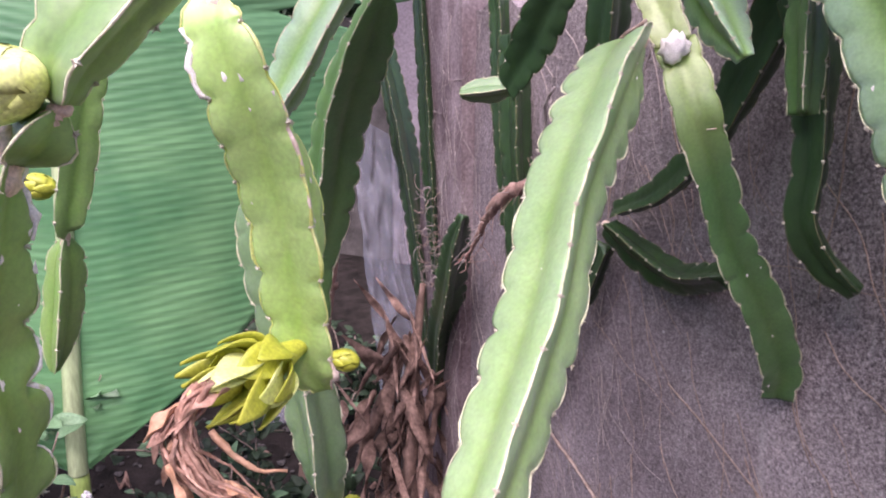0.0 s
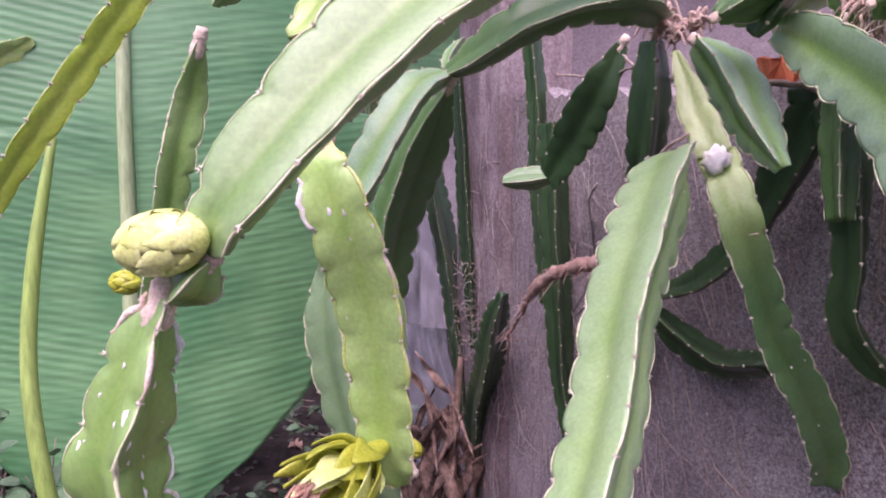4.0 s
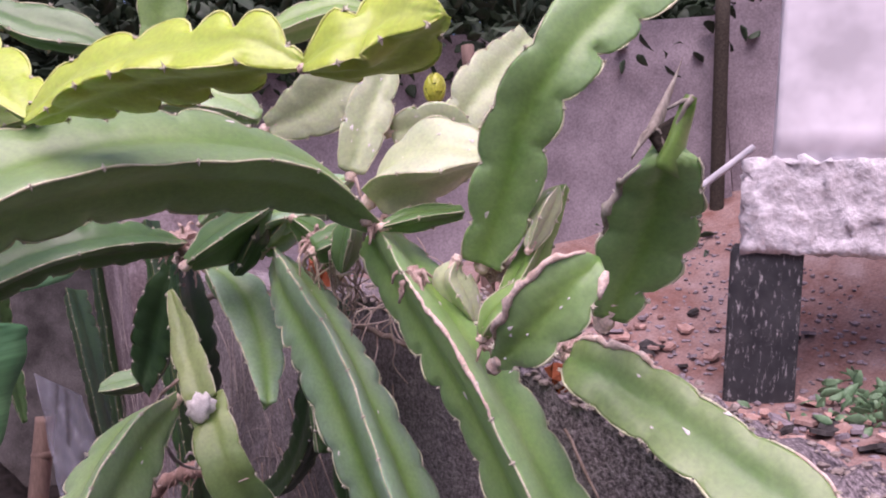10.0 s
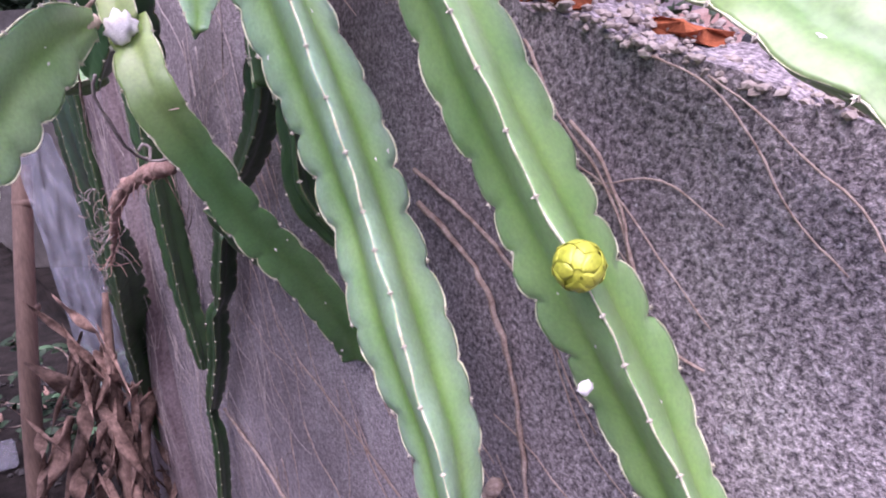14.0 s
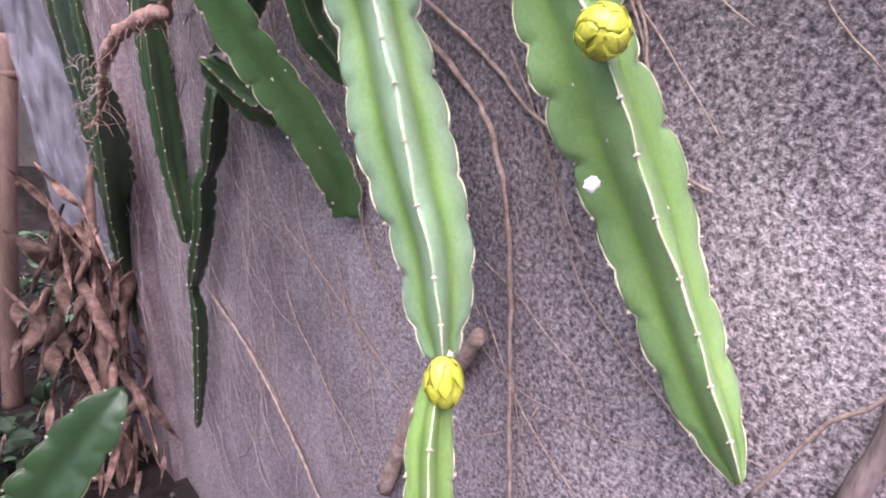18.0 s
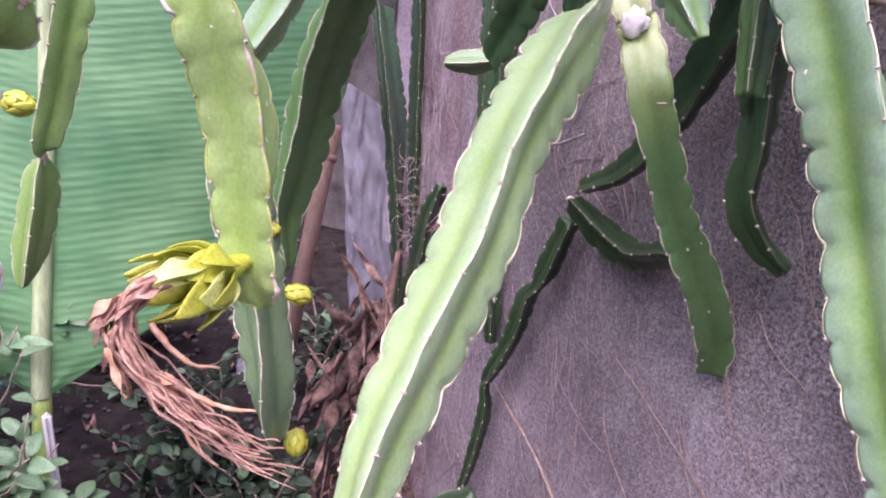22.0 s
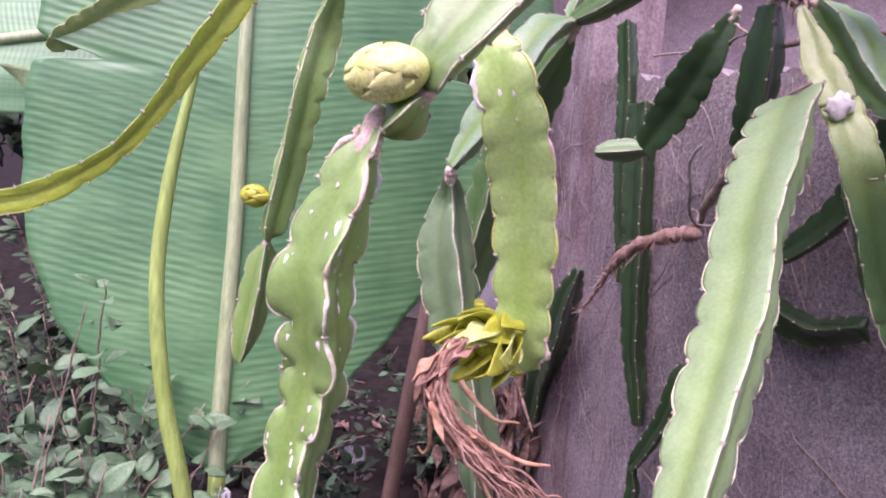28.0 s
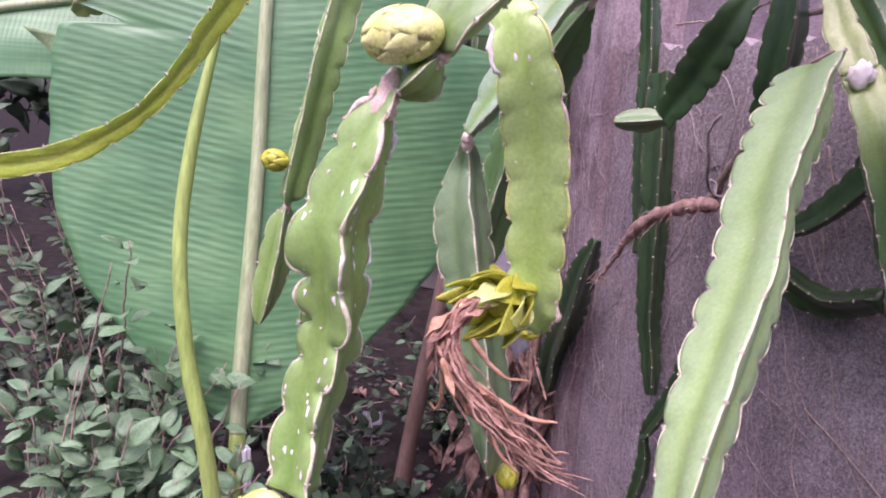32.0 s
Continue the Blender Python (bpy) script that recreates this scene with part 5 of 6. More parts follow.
banana_leaf([(-1.520, 1.277, 1.545), (-1.338, 1.303, 1.594), (-1.156, 1.328, 1.630), (-0.999, 1.351, 1.677), (-0.879, 1.371, 1.721), (-0.760, 1.392, 1.778)], [0.10, 0.14, 0.16, 0.16, 0.13, 0.02], [0.10, 0.15, 0.17, 0.16, 0.12, 0.02], (0.15, -0.9, 0.45), 0.4, "young banana leaf leaning across behind the larger one")
box("plastic_pipe", (0.016, 0.016, 0.70), pose(-0.598, 1.012, 0.45, 2, -2, 0), WHITE, None, 0.006)
tagged(bpy.data.objects["plastic_pipe"], "thin white plastic pipe standing in the soil", "pipe")


# ---- shrub ----
def shrub(foot, centre, spread, branches, leaves, label, seed, size=0.042, extra=0, dark=None):
    rs = np.random.RandomState(seed)
    bm = bmesh.new()
    bmesh.ops.create_icosphere(bm, subdivisions=2, radius=0.03)
    root = part("shrub", bm, DARKROOT, None, "", True)
    root.location = foot
    tagged(root, label, "shrub", "garden shrubs")
    protos = []
    for k in range(4):
        v, f = blade(1.0, 0.54, 0.5, 0.25, 0.012, 0.85, 5, 0.1, k)
        me = bpy.data.meshes.new("leaf")
        me.from_pydata([tuple(x) for x in v], [], f)
        me.polygons.foreach_set("use_smooth", [True] * len(me.polygons))
        me.materials.append(LEAFGREEN)
        protos.append(me)
    tips = []
    for k in range(branches):
        d = rs.normal(0, 1, 3) * spread
        e = np.array(centre) + d - foot
        mid = e * 0.55 + rs.normal(0, 0.05, 3) + (0, 0, 0.12)
        ctrl = [(0, 0, 0), mid * 0.5 + rs.normal(0, 0.02, 3), mid, e]
        tube("branch", ctrl, [0.007, 0.0045, 0.003, 0.0012], ROOT, root, "", 5, 0.03, 0.002)
        tips.append(curve_points(ctrl, 0.02))
    for k in range(leaves):
        q = tips[k % branches]
        i = int(len(q) * (1 - 0.55 * rs.uniform(0, 1) ** 1.4)) - 1
        p = q[max(i, 1)]
        ob = new("leaf", protos[k % 4])
        ob.parent = root
        side = rs.normal(0, 1, 3)
        side[2] = side[2] * 0.35 + 0.05
        scale = size * rs.uniform(0.6, 1.25)
        ob.matrix_basis = aim(p + unit(side) * 0.01, side + unit(q[max(i, 1)] - q[max(i, 1) - 1]) * 0.7, (rs.normal(0, 0.35), rs.normal(0, 0.35) - 0.35, 1.0)) @ Matrix.Diagonal((scale, scale, scale, 1))
    proto_v, proto_f = blade(1.0, 0.54, 0.5, 0.25, 0.012, 0.85, 4, 0.1, 1)
    av, af = [], []
    for k in range(extra):
        q = tips[rs.randint(branches)]
        i = max(1, int(len(q) * rs.uniform(0.25, 1.0)) - 1)
        d = unit(rs.normal(0, 1, 3) * (1, 1, 0.45) + unit(q[i] - q[i - 1]) * 0.6)
        x = unit(np.cross(d, (rs.normal(0, 0.35), rs.normal(0, 0.35) - 0.3, 1.0)))
        z = np.cross(x, d)
        o, scale = len(av), size * rs.uniform(0.6, 1.2)
        av += list(q[i] + rs.normal(0, 0.012, 3) + (proto_v[:, :1] * x + proto_v[:, 1:2] * d + proto_v[:, 2:] * z) * scale)
        af += [tuple(o + j for j in face) for face in proto_f]
    # extra leaves can take a darker copy, painting shade inside the shrub
    if extra:
        link("leaves", av, af, dark or LEAFGREEN, root)["kind"] = "stuff"
    return root


shrub((-0.95, 1.10, 0.0), (-0.84, 0.93, 0.88), (0.14, 0.08, 0.13), 40, 320, "grey-green leafy garden shrub with thin branches", 5, 0.056, 260)
shrub((-0.85, 0.95, 0.0), (-0.72, 0.82, 0.72), (0.13, 0.07, 0.11), 36, 320, "bushy grey-green garden shrub with drooping leaves", 9, 0.056, 260)
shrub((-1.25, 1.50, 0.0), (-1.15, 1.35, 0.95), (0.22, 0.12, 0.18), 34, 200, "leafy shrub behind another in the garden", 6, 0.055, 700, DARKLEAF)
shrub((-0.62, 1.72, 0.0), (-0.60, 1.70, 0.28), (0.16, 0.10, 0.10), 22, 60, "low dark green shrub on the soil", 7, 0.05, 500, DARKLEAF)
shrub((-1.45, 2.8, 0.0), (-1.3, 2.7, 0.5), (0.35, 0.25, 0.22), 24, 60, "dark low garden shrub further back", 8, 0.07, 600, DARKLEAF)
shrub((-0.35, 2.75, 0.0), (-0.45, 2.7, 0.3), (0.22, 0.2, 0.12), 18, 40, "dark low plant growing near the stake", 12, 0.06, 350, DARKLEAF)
shrub((-1.6, 1.95, 0.0), (-1.55, 1.9, 1.05), (0.30, 0.16, 0.24), 34, 60, "tall shrub at the garden edge, shade coloured into its leaves", 15, 0.06, 800, SHADELEAF)
# added leaf mass, there to cover bright soil with painted gloom
shrub((-0.42, 1.62, 0.0), (-0.42, 1.66, 0.28), (0.13, 0.12, 0.13), 20, 40, "dark leafy mass added to deepen the gloom under the banana leaf", 13, 0.055, 500, DARKLEAF)


# ---- sheet, stake, dry leaves and litter beside the pilaster ----
def plastic_sheet():
    rs = np.random.RandomState(2)
    v, f, n, m = [], [], 60, 28
    tl, tr, bl, br = [np.array(p) for p in ((-0.330, 2.19, 1.36), (-0.185, 2.06, 1.30), (-0.20, 1.98, 0.35), (-0.030, 1.90, 0.42))]
    for face in (0, 1):
        for i in range(n):
            for k in range(m):
                a, b = i / (n - 1), k / (m - 1)
                p = (tl * (1 - b) + tr * b) * (1 - a) + (bl * (1 - b) + br * b) * a
                v.append(p + np.array((0.4, -0.9, 0)) * (0.03 * noise.noise((a * 3, b * 7, 2)) + 0.05 * abs(noise.noise((a * 6 + b * 4, b * 6 - a * 4, 5))) + 0.014 * abs(noise.noise((a * 11 - b * 7, b * 9 + a * 6, 9))) - 0.0012 * face))
    for i in range(n - 1):
        for k in range(m - 1):
            a = i * m + k
            f += [(a, a + 1, a + m + 1, a + m), (n * m + a, n * m + a + m, n * m + a + m + 1, n * m + a + 1)]
    return tagged(link("plastic_sheet", v, f, PLASTIC), "crumpled translucent plastic sheet hanging beside the pilaster", "plastic sheet")


plastic_sheet()
stake = tagged(tube("garden_stake", [(-0.52, 2.20, 0.0), (-0.47, 2.27, 0.45), (-0.42, 2.35, 0.85), (-0.375, 2.42, 1.18)], [0.032, 0.031, 0.030, 0.029], STAKE, None, "", 12, 0.02), "weathered brown bamboo stake leaning in the soil", "stake")
for k, u in enumerate((0.25, 0.62, 0.9)):
    p = np.array((-0.52, 2.20, 0.0)) * (1 - u) + np.array((-0.375, 2.42, 1.18)) * u
    tube("bamboo_node", [p - (0.002, 0.003, 0.012), p, p + (0.002, 0.003, 0.012)], [0.031, 0.0345, 0.031], STAKE, stake, "", 12, 0.006)


def dry_leaf(o, along, up, length, width, seed):
    rs = np.random.RandomState(seed)
    v, f = blade(length, width, rs.uniform(-0.7, 0.9), rs.uniform(-1.2, 1.6), 0.0014, 0.65, 16, rs.uniform(0.5, 1.8), seed)
    ob = tagged(link("dry_leaf", v, f, DRY), "curled dry brown leaf in a hanging bunch", "dry leaf", "dry leaves at the pilaster's foot")
    ob.matrix_basis = aim(o, along, up)
    return ob


rs_dry = np.random.RandomState(31)
for k in range(130):
    h = rs_dry.uniform(0.06, 0.86)
    spread = 0.045 + 0.12 * (1 - h)
    o = (-0.115 + rs_dry.normal(0, spread * 0.5), 1.74 + rs_dry.normal(0, spread * 0.35), h)
    dry_leaf(o, (rs_dry.normal(0, 0.35), rs_dry.normal(0, 0.25) - 0.1, -1.0 if k % 5 else 0.6), (rs_dry.normal(0, 0.6), -1.0, 0.2), rs_dry.uniform(0.08, 0.28), rs_dry.uniform(0.006, 0.026) * (2.0 if k % 7 == 0 else 1.0), 100 + k)
tagged(tube("leaf_stalk", [(-0.10, 1.74, 0.0), (-0.105, 1.73, 0.4), (-0.085, 1.73, 0.75), (-0.07, 1.75, 0.93)], [0.03, 0.022, 0.014, 0.008], DRY, None, "", 8, 0.03, 0.002), "dead brown stalk holding a bunch of dry leaves", "plant stalk")
for k in range(70):
    x, y = rs_dry.uniform(-1.3, 0.1), rs_dry.uniform(1.2, 3.2)
    if behind(x, y) < -0.05:
        dry_leaf((x, y, 0.02), (rs_dry.normal(0, 1), rs_dry.normal(0, 1), 0.05), (rs_dry.normal(0, 0.3), rs_dry.normal(0, 0.3), 1), rs_dry.uniform(0.05, 0.13), rs_dry.uniform(0.015, 0.04), 300 + k)
box("plastic_box", (0.085, 0.06, 0.11), pose(-0.74, 2.64, 0.06, -25, 6, 25), PLASTIC, None, 0.008)
tagged(bpy.data.objects["plastic_box"], "small pale plastic box lying on the soil", "box")


def stones(name, count, area, size, material, label, height, seed):
    """Loose stones as one mesh of many small irregular lumps."""
    rs = np.random.RandomState(seed)
    t = (1 + 5 ** 0.5) / 2
    ico = unit(np.array([(-1, t, 0), (1, t, 0), (-1, -t, 0), (1, -t, 0), (0, -1, t), (0, 1, t), (0, -1, -t), (0, 1, -t), (t, 0, -1), (t, 0, 1), (-t, 0, -1), (-t, 0, 1)], float))
    tri = [(0, 11, 5), (0, 5, 1), (0, 1, 7), (0, 7, 10), (0, 10, 11), (1, 5, 9), (5, 11, 4), (11, 10, 2), (10, 7, 6), (7, 1, 8), (3, 9, 4), (3, 4, 2), (3, 2, 6), (3, 6, 8), (3, 8, 9), (4, 9, 5), (2, 4, 11), (6, 2, 10), (8, 6, 7), (9, 8, 1)]
    v, f = [], []
    for k in range(count):
        x, y = rs.uniform(area[0], area[1]), rs.uniform(area[2], area[3])
        if behind(x, y) > -0.04 and name == "gravel":
            continue
        r = rs.uniform(*size)
        o = len(v)
        v += list(ico * r * rs.uniform(0.6, 1.2, (12, 1)) * (1, 1, 0.6) + (x, y, height(x, y) + r * 0.25))
        f += [tuple(o + i for i in q) for q in tri]
    ob = link(name, v, f, material, smooth=False)
    return tagged(ob, label, "gravel", kind="stuff")


# gravel darkened with the soil to hold the same gloom
GRAVEL = varied("grey_gravel", (0.025, 0.023, 0.022), (0.11, 0.10, 0.10), 14, 120, 0.9, 0.5)
stones("gravel", 900, (-1.6, 0.1, 0.9, 3.6), (0.006, 0.022), GRAVEL, "loose grey gravel on the soil, darkened in colour for shade", lambda x, y: 0.0, 41)
stones("rubble_grit", 2200, (1.4, 4.0, 1.4, 4.6), (0.006, 0.024), PLASTER, "small crumbled rubble scattered over the yard", garden_height, 42)


# ---- roots on the wall, bricks on its top ----
def wall_root(path, r, material=ROOT, off=0.008):
    pts = [on_wall(s, z, off + 0.004 * math.sin(40 * s + 17 * z)) for s, z in path]
    return tagged(tube("aerial_root", pts, [r, r * 0.9, r * 0.7], material, None, "", 6, 0.012, min(r * 0.25, 0.0006)), "dry brownish aerial root clinging to the wall", "root", "aerial roots")


wall_root([(0.733, 1.322), (0.667, 1.273), (0.632, 1.245), (0.608, 1.187), (0.600, 1.122), (0.590, 1.035), (0.576, 0.916), (0.565, 0.75)], 0.0034)
wall_root([(0.737, 1.357), (0.682, 1.328), (0.632, 1.301), (0.586, 1.272), (0.546, 1.249)], 0.0026)
wall_root([(1.482, 0.759), (1.286, 0.703), (1.166, 0.641), (1.080, 0.572), (1.02, 0.5)], 0.0036)
wall_root([(0.523, 1.419), (0.498, 1.393), (0.478, 1.352), (0.46, 1.30), (0.444, 1.263), (0.427, 1.248), (0.399, 1.238)], 0.0018)
wall_root([(1.098, 1.006), (0.991, 0.967), (0.867, 0.911), (0.760, 0.863)], 0.0014)
wall_root([(0.577, 1.485), (0.534, 1.423), (0.499, 1.379), (0.474, 1.335), (0.460, 1.290), (0.424, 1.244)], 0.0016)
wall_root([(0.262, 1.05), (0.256, 1.081), (0.247, 1.132), (0.242, 1.172), (0.236, 1.23)], 0.010, DRIFT, 0.012)
wall_root([(0.322, 1.02), (0.307, 1.055), (0.283, 1.109), (0.264, 1.132), (0.241, 1.167), (0.225, 1.18)], 0.0018, ROOT, 0.022)
wall_root([(0.800, 0.700), (0.717, 0.897), (0.66, 0.97), (0.625, 1.024)], 0.013, ROOT, 0.02)
ELBOW = varied("reddish_bark", (0.30, 0.17, 0.14), (0.56, 0.38, 0.33), 60, 350, 0.9, 0.7, 0.003)
elbow = tagged(tube("woody_vine", [(0.203, 1.135, 1.318), (0.199, 1.14, 1.315), (0.175, 1.17, 1.309), (0.149, 1.20, 1.296), (0.119, 1.23, 1.278), (0.091, 1.27, 1.244), (0.072, 1.31, 1.200), (0.059, 1.34, 1.158), (0.036, 1.38, 1.100)], [0.006, 0.0125, 0.0130, 0.0120, 0.0115, 0.0115, 0.0080, 0.0050, 0.0022], ELBOW, None, "", 12, 0.005, 0.0011), "pinkish-brown hairy woody vine bent like an elbow before the wall", "vine")
rs_el = np.random.RandomState(5)
bend = curve_points([(0.199, 1.14, 1.315), (0.149, 1.20, 1.296), (0.091, 1.27, 1.244), (0.059, 1.34, 1.158), (0.036, 1.38, 1.100)], 0.004)
for k in range(64):
    p = bend[rs_el.randint(0, len(bend))] + rs_el.normal(0, 0.006, 3)
    d = rs_el.normal(0, 0.016, 3) + (-0.006, -0.004, -0.016)
    tube("hair_root", [p, p + d * 0.6 + rs_el.normal(0, 0.004, 3), p + d * 1.4 + rs_el.normal(0, 0.008, 3)], [0.0012, 0.0008, 0.0004], ELBOW if k % 3 else HAIR, elbow, "", 5, 0.006)
for ctrl in ([(0.150, 0.98, 1.470), (0.140, 1.00, 1.442), (0.151, 1.02, 1.399), (0.160, 1.05, 1.364), (0.183, 1.08, 1.338), (0.217, 1.06, 1.343), (0.248, 1.00, 1.368)], [(0.183, 1.08, 1.338), (0.186, 1.09, 1.355), (0.176, 1.09, 1.362), (0.168, 1.09, 1.352)]):
    tube("aerial_root", ctrl, [0.0022, 0.0030, 0.0026, 0.0020], HAIR, elbow, "pale thin root", 6, 0.008, 0.0004)
rs_root = np.random.RandomState(77)
hv, hf = [], []
for k in range(330):
    if k < 270:
        s, z = rs_root.uniform(1.2, 2.08), rs_root.uniform(0.45, 1.62)
        go = np.array((rs_root.normal(0.0, 0.25), -1.0 if rs_root.rand() < 0.6 else rs_root.normal(0, 0.8)))
    else:
        s, z = rs_root.uniform(0.35, 1.3), rs_root.uniform(0.65, 1.5)
        go = np.array((rs_root.normal(-0.5, 0.4), -1.0))
    go = go / np.linalg.norm(go)
    path, step = [(s, z)], rs_root.uniform(0.03, 0.07)
    for _ in range(rs_root.randint(3, 7)):
        go = go + rs_root.normal(0, 0.25, 2)
        go = go / np.linalg.norm(go)
        s, z = s + go[0] * step, z + go[1] * step
        if not 0.1 < z < 1.6 or s > 2.08:
            break
        path.append((s, z))
    if len(path) > 2 and k >= 270:
        wall_root(path, rs_root.uniform(0.0005, 0.0013))
    elif len(path) > 2:
        off = 0.040 if s > 1.85 or path[0][0] > 1.85 else 0.005
        q = curve_points([on_wall(s1, z1, off + 0.004 * math.sin(40 * s1 + 17 * z1)) for s1, z1 in path], 0.012)
        rv, rf = tube_data(q + rs_root.normal(0, 0.0003, q.shape), np.full(len(q), rs_root.uniform(0.0004, 0.0011)), 5)
        hf += [tuple(len(hv) + i for i in g) for g in rf]
        hv += list(rv)
tagged(link("hair_roots", hv, hf, HAIR), "net of fine pale hair roots over the wall", "root", kind="stuff")
for k in range(34):
    p = np.array((0.455, 0.70, 1.60)) + rs_root.normal(0, 1, 3) * (0.03, 0.045, 0.012)
    q = [p]
    d = rs_root.normal(0, 1, 3) * (0.6, 1, 0.35)
    for _ in range(4):
        d = d * 0.7 + rs_root.normal(0, 0.5, 3)
        p = p + unit(d) * 0.025 + (0, 0, -0.004)
        q.append(p)
    tagged(tube("aerial_root", q, [0.0014, 0.001, 0.0006], JOINT, None, "", 5, 0.008), "thin tangled root on the wall top", "root", "aerial roots")


for k in range(44):
    u = rs_root.rand()
    p = np.array((-0.065, 1.80, 1.20)) * (1 - u) + np.array((-0.035, 1.77, 0.92)) * u + rs_root.normal(0, 0.016, 3)
    a0, w0 = rs_root.uniform(0, 6.28), rs_root.uniform(0.008, 0.022)
    q = [p + w0 * np.array((math.cos(a0 + g), 0.3 * math.sin(2 * g), math.sin(a0 + g))) + (0, 0, -0.006 * g) for g in np.linspace(0, rs_root.uniform(2, 4.5), 7)]
    tagged(tube("aerial_root", q, [0.0014, 0.0011, 0.0006], HAIR if k % 2 else ROOT, None, "", 5, 0.008), "thin curled root clinging to a dark stem", "root", "aerial roots")
for k in range(34):
    p = np.array((0.385, 0.70, 1.675)) + rs_root.normal(0, 1, 3) * (0.022, 0.02, 0.01)
    q = [p]
    for _ in range(4):
        p = p + rs_root.normal(0, 0.008, 3) + (0.003, 0.004, -0.014)
        q.append(p)
    tagged(tube("aerial_root", q, [0.0019, 0.0014, 0.0008], ROOT if k % 3 else JOINT, None, "", 5, 0.008, 0.0004), "thin pinkish root hanging from the crown", "root", "aerial roots")


def shard(o, size, yaw, lean, seed):
    rs = np.random.RandomState(seed)
    bm = bmesh.new()
    bmesh.ops.create_cube(bm, size=1.0, matrix=Matrix.Diagonal((*size, 1)))
    bmesh.ops.subdivide_edges(bm, edges=bm.edges[:], cuts=2)
    for v in bm.verts:
        v.co += Vector(rs.normal(0, 0.12, 3) * np.array(size))
    ob = part("brick_shard", bm, BRICK)
    ob.matrix_basis = pose(*o, lean, rs.uniform(-15, 15), yaw)
    return tagged(ob, "broken orange brick shard set in the wall top", "brick", "brick shards on the wall")


for k, (s, deep, size) in enumerate([(0.59, 0.016, (0.02, 0.026, 0.026)), (0.553, 0.02, (0.026, 0.026, 0.014)), (0.71, 0.04, (0.04, 0.035, 0.03)), (0.86, 0.05, (0.04, 0.04, 0.03)), (1.08, 0.04, (0.05, 0.04, 0.06)), (0.47, 0.07, (0.05, 0.04, 0.012))]):
    z = np.interp(s, [0.36, 0.6, 0.84, 2.0], [1.44, 1.525, 1.595, 1.64])
    shard(on_wall(s, z + size[2] * 0.22, -deep), size, 114 + 17 * (k % 4) - 25, 6 * (k % 3), k)
def mortar_crumbs(count, seed):
    """Crumbled mortar along the broken wall top, one mesh of many small lumps."""
    rs = np.random.RandomState(seed)
    bm = bmesh.new()
    bmesh.ops.create_icosphere(bm, subdivisions=1, radius=1.0)
    bm.verts.index_update()
    lump = np.array([tuple(v.co) for v in bm.verts])
    tri = [tuple(v.index for v in q.verts) for q in bm.faces]
    bm.free()
    v, f = [], []
    for _ in range(count):
        s = rs.uniform(0.05, 1.15)
        z = np.interp(s, [0.05, 0.36, 0.6, 0.84, 2.0], [1.418, 1.44, 1.525, 1.595, 1.64])
        o, r = len(v), rs.uniform(0.0015, 0.0065)
        v += list(lump * r * rs.uniform(0.6, 1.3, (len(lump), 1)) * (1, 1, 0.6) + on_wall(s, z + rs.uniform(-0.006, 0.006), -0.15 * rs.rand() ** 1.6 + 0.002))
        f += [tuple(o + k for k in q) for q in tri]
    return tagged(link("mortar_crumbs", v, f, CRUMB, smooth=False), "pale crumbled mortar along the broken wall top", "mortar", kind="stuff")


mortar_crumbs(1600, 88)


# ---- the yard: pillar, rubble, pipe and far planting ----
# the old pillar leans a little
PV = Matrix.Translation((2.94, 2.92, 1.4)) @ Matrix.Rotation(radians(-41), 4, "Z") @ Matrix.Rotation(radians(7), 4, "Y") @ Matrix.Translation((0, 0, -1.4))
pillar = tagged(box("pillar", (0.34, 0.34, 0.84), PV @ pose(0, 0, 0.97), BLACK, None, 0.012), "white plastered pillar on a black painted scuffed base", "pillar")


def rough_block(name, size, m, material, parent, rough, label):
    bm = bmesh.new()
    bmesh.ops.create_cube(bm, size=1.0, matrix=Matrix.Diagonal((*size, 1)))
    long = [e for e in bm.edges if abs((e.verts[0].co - e.verts[1].co).x) > 0.01]
    bmesh.ops.subdivide_edges(bm, edges=long, cuts=50, use_grid_fill=True)
    rest = [e for e in bm.edges if abs((e.verts[0].co - e.verts[1].co).x) < 0.01]
    bmesh.ops.subdivide_edges(bm, edges=rest, cuts=14, use_grid_fill=True)
    for v in bm.verts:
        v.co += Vector((noise.noise(v.co * 17), noise.noise(v.co * 17 + Vector((9, 0, 0))), noise.noise(v.co * 17 + Vector((0, 9, 0))))) * rough
    ob = part(name, bm, material, parent, label, True)
    ob.matrix_basis = m
    return ob


inv = pillar.matrix_basis.inverted()
rough_block("plaster_band", (1.54, 0.50, 0.46), inv @ PV @ pose(0.65, 0.05, 1.61), CRAGGY, pillar, 0.045, "lumpy flaking white plaster band")
rough_block("upper_block", (1.42, 0.46, 2.4), inv @ PV @ pose(0.72, 0.06, 3.03), WHITE, pillar, 0.006, "smooth white upper block")
tagged(tube("water_pipe", [(2.96, 3.56, 1.70), (3.10, 3.54, 1.78), (3.38, 3.46, 1.96)], [0.022, 0.022, 0.022], WHITE, None, "", 12, 0.05), "grey-white pipe leaning against the pillar", "pipe")
tagged(tube("drain_pole", [(4.22, 4.97, 1.2), (4.40, 4.84, 3.4)], [0.06, 0.06], DARKROOT, None, "", 12, 0.3), "dark upright pole before the far wall", "pole")
tagged(tube("wooden_rod", [(1.46, 3.2, 0.58), (1.47, 3.2, 2.55)], [0.035, 0.033], STAKE, None, "", 8, 0.1), "weathered wooden rod standing in the yard", "rod")
rs_rub = np.random.RandomState(55)
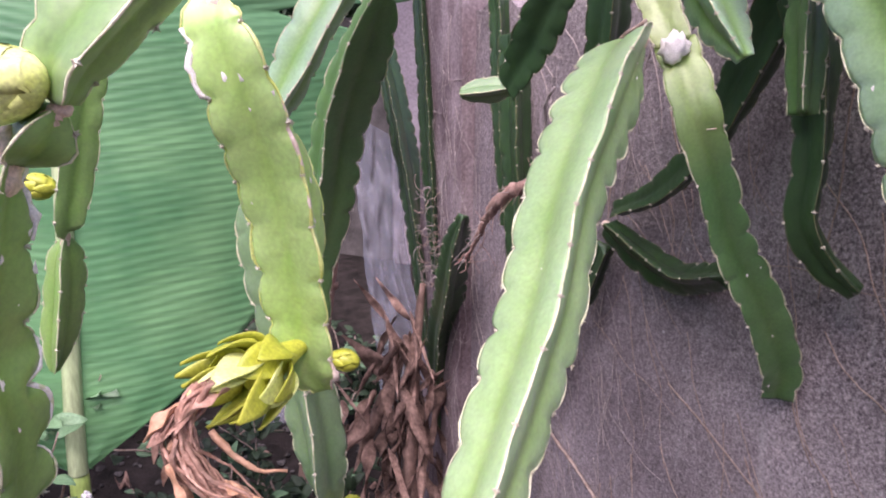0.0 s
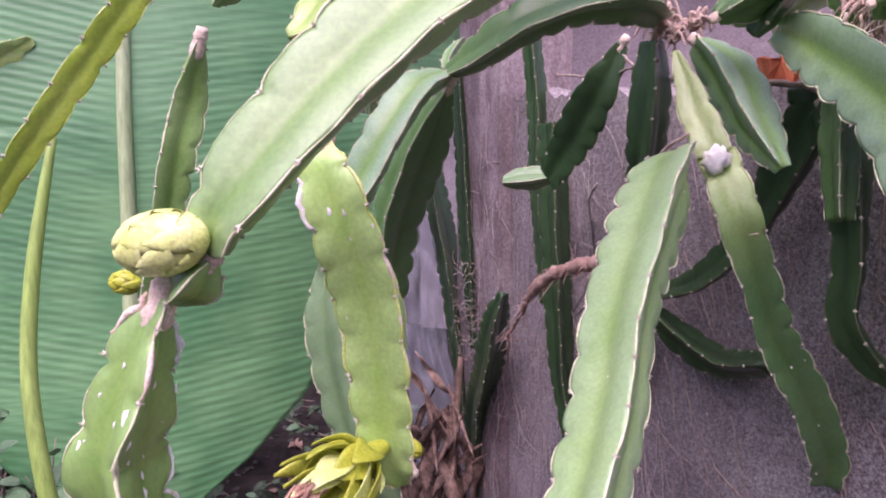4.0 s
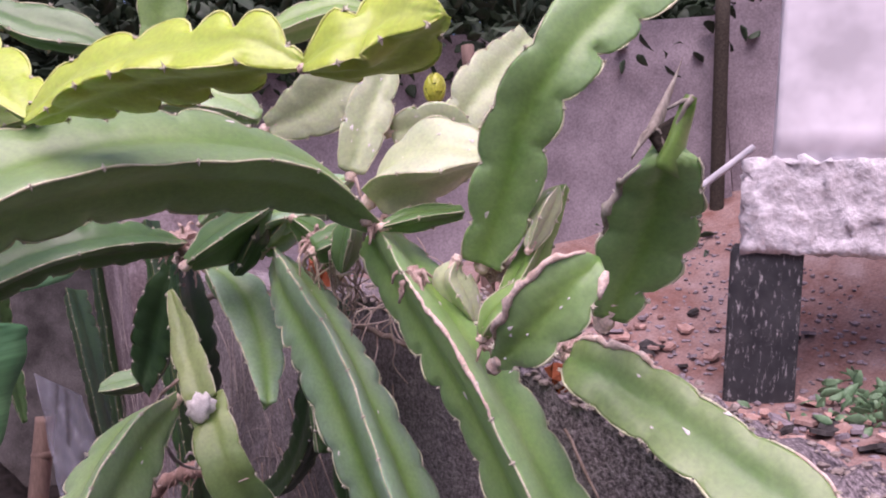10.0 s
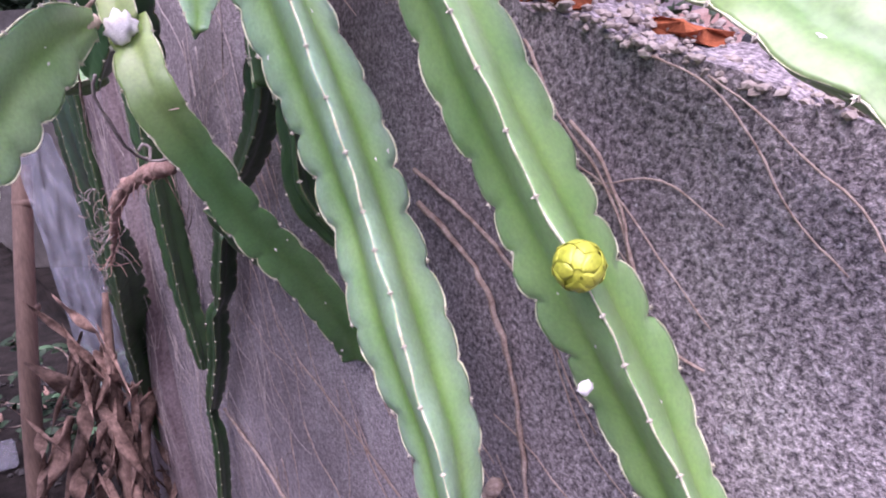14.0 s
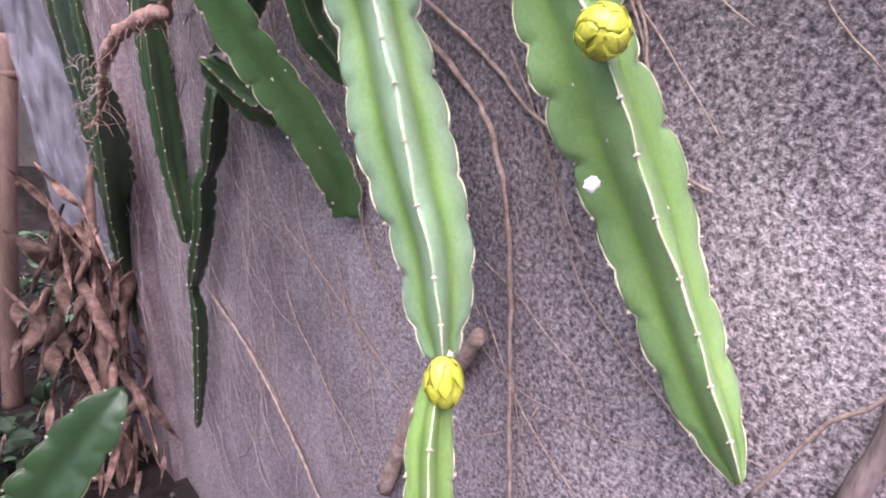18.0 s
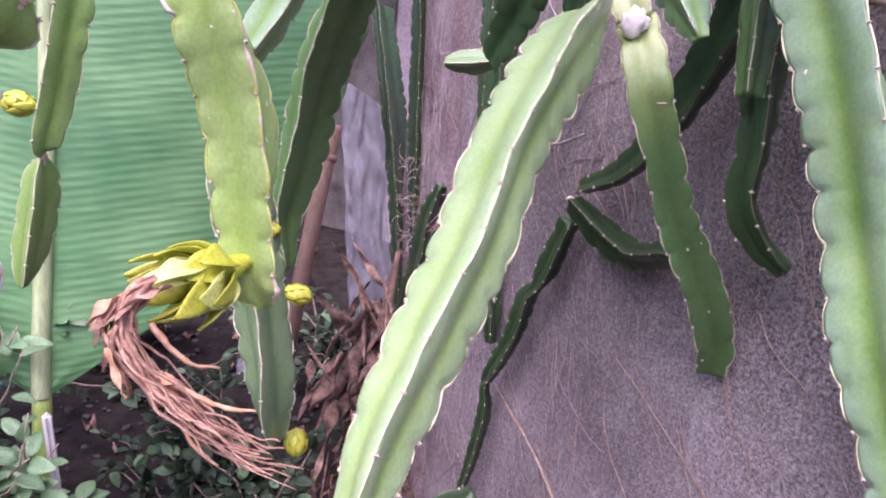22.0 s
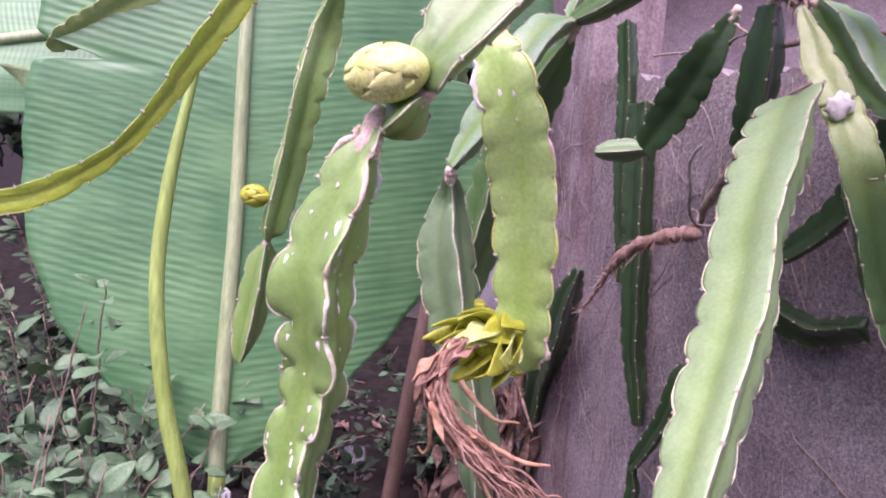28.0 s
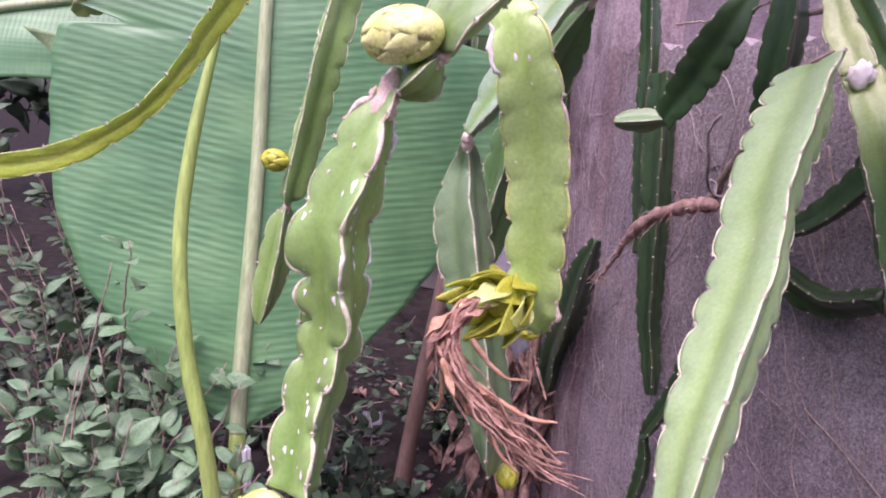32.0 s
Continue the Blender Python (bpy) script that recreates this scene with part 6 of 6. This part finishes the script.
TERRA = varied("terracotta", (0.40, 0.23, 0.19), (0.58, 0.40, 0.35), 12, 90, 0.9, 0.4, 0.002, (1, 1, 1), 0.3)
for k in range(330):
    x, y = rs_rub.normal(2.45, 0.42), rs_rub.normal(2.95, 0.65)
    if behind(x, y) < 0.3 or (PV.inverted() @ Vector((x, y, 0))).length < 0.35:
        continue
    size = rs_rub.uniform(0.02, 0.085)
    bm = bmesh.new()
    pts = [(size * rs_rub.uniform(0.5, 1) * math.cos(a), size * rs_rub.uniform(0.5, 1) * math.sin(a)) for a in np.arange(5) * 2 * math.pi / 5]
    lo = [bm.verts.new((px, py, 0)) for px, py in pts]
    hi = [bm.verts.new((px * 0.95, py * 0.95, 0.018)) for px, py in pts]
    bm.faces.new(hi), bm.faces.new(lo[::-1])
    for i in range(5):
        bm.faces.new((lo[i], lo[(i + 1) % 5], hi[(i + 1) % 5], hi[i]))
    ob = part("rubble_piece", bm, (TERRA, PLASTER, TERRA, GRAVEL, TERRA)[k % 5])
    ob.matrix_basis = pose(x, y, garden_height(x, y) + 0.02, rs_rub.uniform(-25, 25), rs_rub.uniform(-25, 25), rs_rub.uniform(0, 360))
    tagged(ob, "broken tile or plaster piece lying in the yard", "rubble", "rubble in the yard")


def foliage(name, label, count, place, size, material, seed):
    """A far mass of leaves, one mesh of many small blades."""
    rs = np.random.RandomState(seed)
    lv, lf = blade(1.0, 0.5, 0.5, 0.2, 0.01, 0.8, 3)
    v, f = [], []
    for _ in range(count):
        p = place(rs)
        a = unit(rs.normal(0, 1, 3) + (0, 0, -0.4))
        b = unit(np.cross(a, rs.normal(0, 1, 3)))
        c = np.cross(a, b)
        o = len(v)
        v += list(p + (lv[:, :1] * b + lv[:, 1:2] * a + lv[:, 2:] * c) * rs.uniform(*size))
        f += [tuple(o + i for i in q) for q in lf]
    return tagged(link(name, v, f, material), label, "foliage", kind="stuff")


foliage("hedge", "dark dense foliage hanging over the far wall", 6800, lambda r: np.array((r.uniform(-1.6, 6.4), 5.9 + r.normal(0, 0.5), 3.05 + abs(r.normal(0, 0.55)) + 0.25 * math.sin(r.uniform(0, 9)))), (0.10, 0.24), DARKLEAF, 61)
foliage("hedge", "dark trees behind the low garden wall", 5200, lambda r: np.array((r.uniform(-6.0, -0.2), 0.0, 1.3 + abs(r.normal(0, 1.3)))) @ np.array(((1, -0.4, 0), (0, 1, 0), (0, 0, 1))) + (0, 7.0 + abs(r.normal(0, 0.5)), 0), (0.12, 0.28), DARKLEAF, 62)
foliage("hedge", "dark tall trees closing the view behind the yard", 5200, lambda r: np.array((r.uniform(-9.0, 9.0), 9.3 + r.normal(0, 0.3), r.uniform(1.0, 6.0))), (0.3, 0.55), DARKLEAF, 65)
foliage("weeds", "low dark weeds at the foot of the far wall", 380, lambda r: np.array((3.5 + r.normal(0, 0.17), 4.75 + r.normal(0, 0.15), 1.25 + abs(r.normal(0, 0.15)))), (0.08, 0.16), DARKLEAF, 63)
foliage("weeds", "green creeping weeds beside the pillar", 260, lambda r: np.array((3.15 + r.normal(0, 0.2), 2.35 + r.normal(0, 0.16), 0.63 + abs(r.normal(0, 0.04)))), (0.05, 0.1), LEAFGREEN, 64)
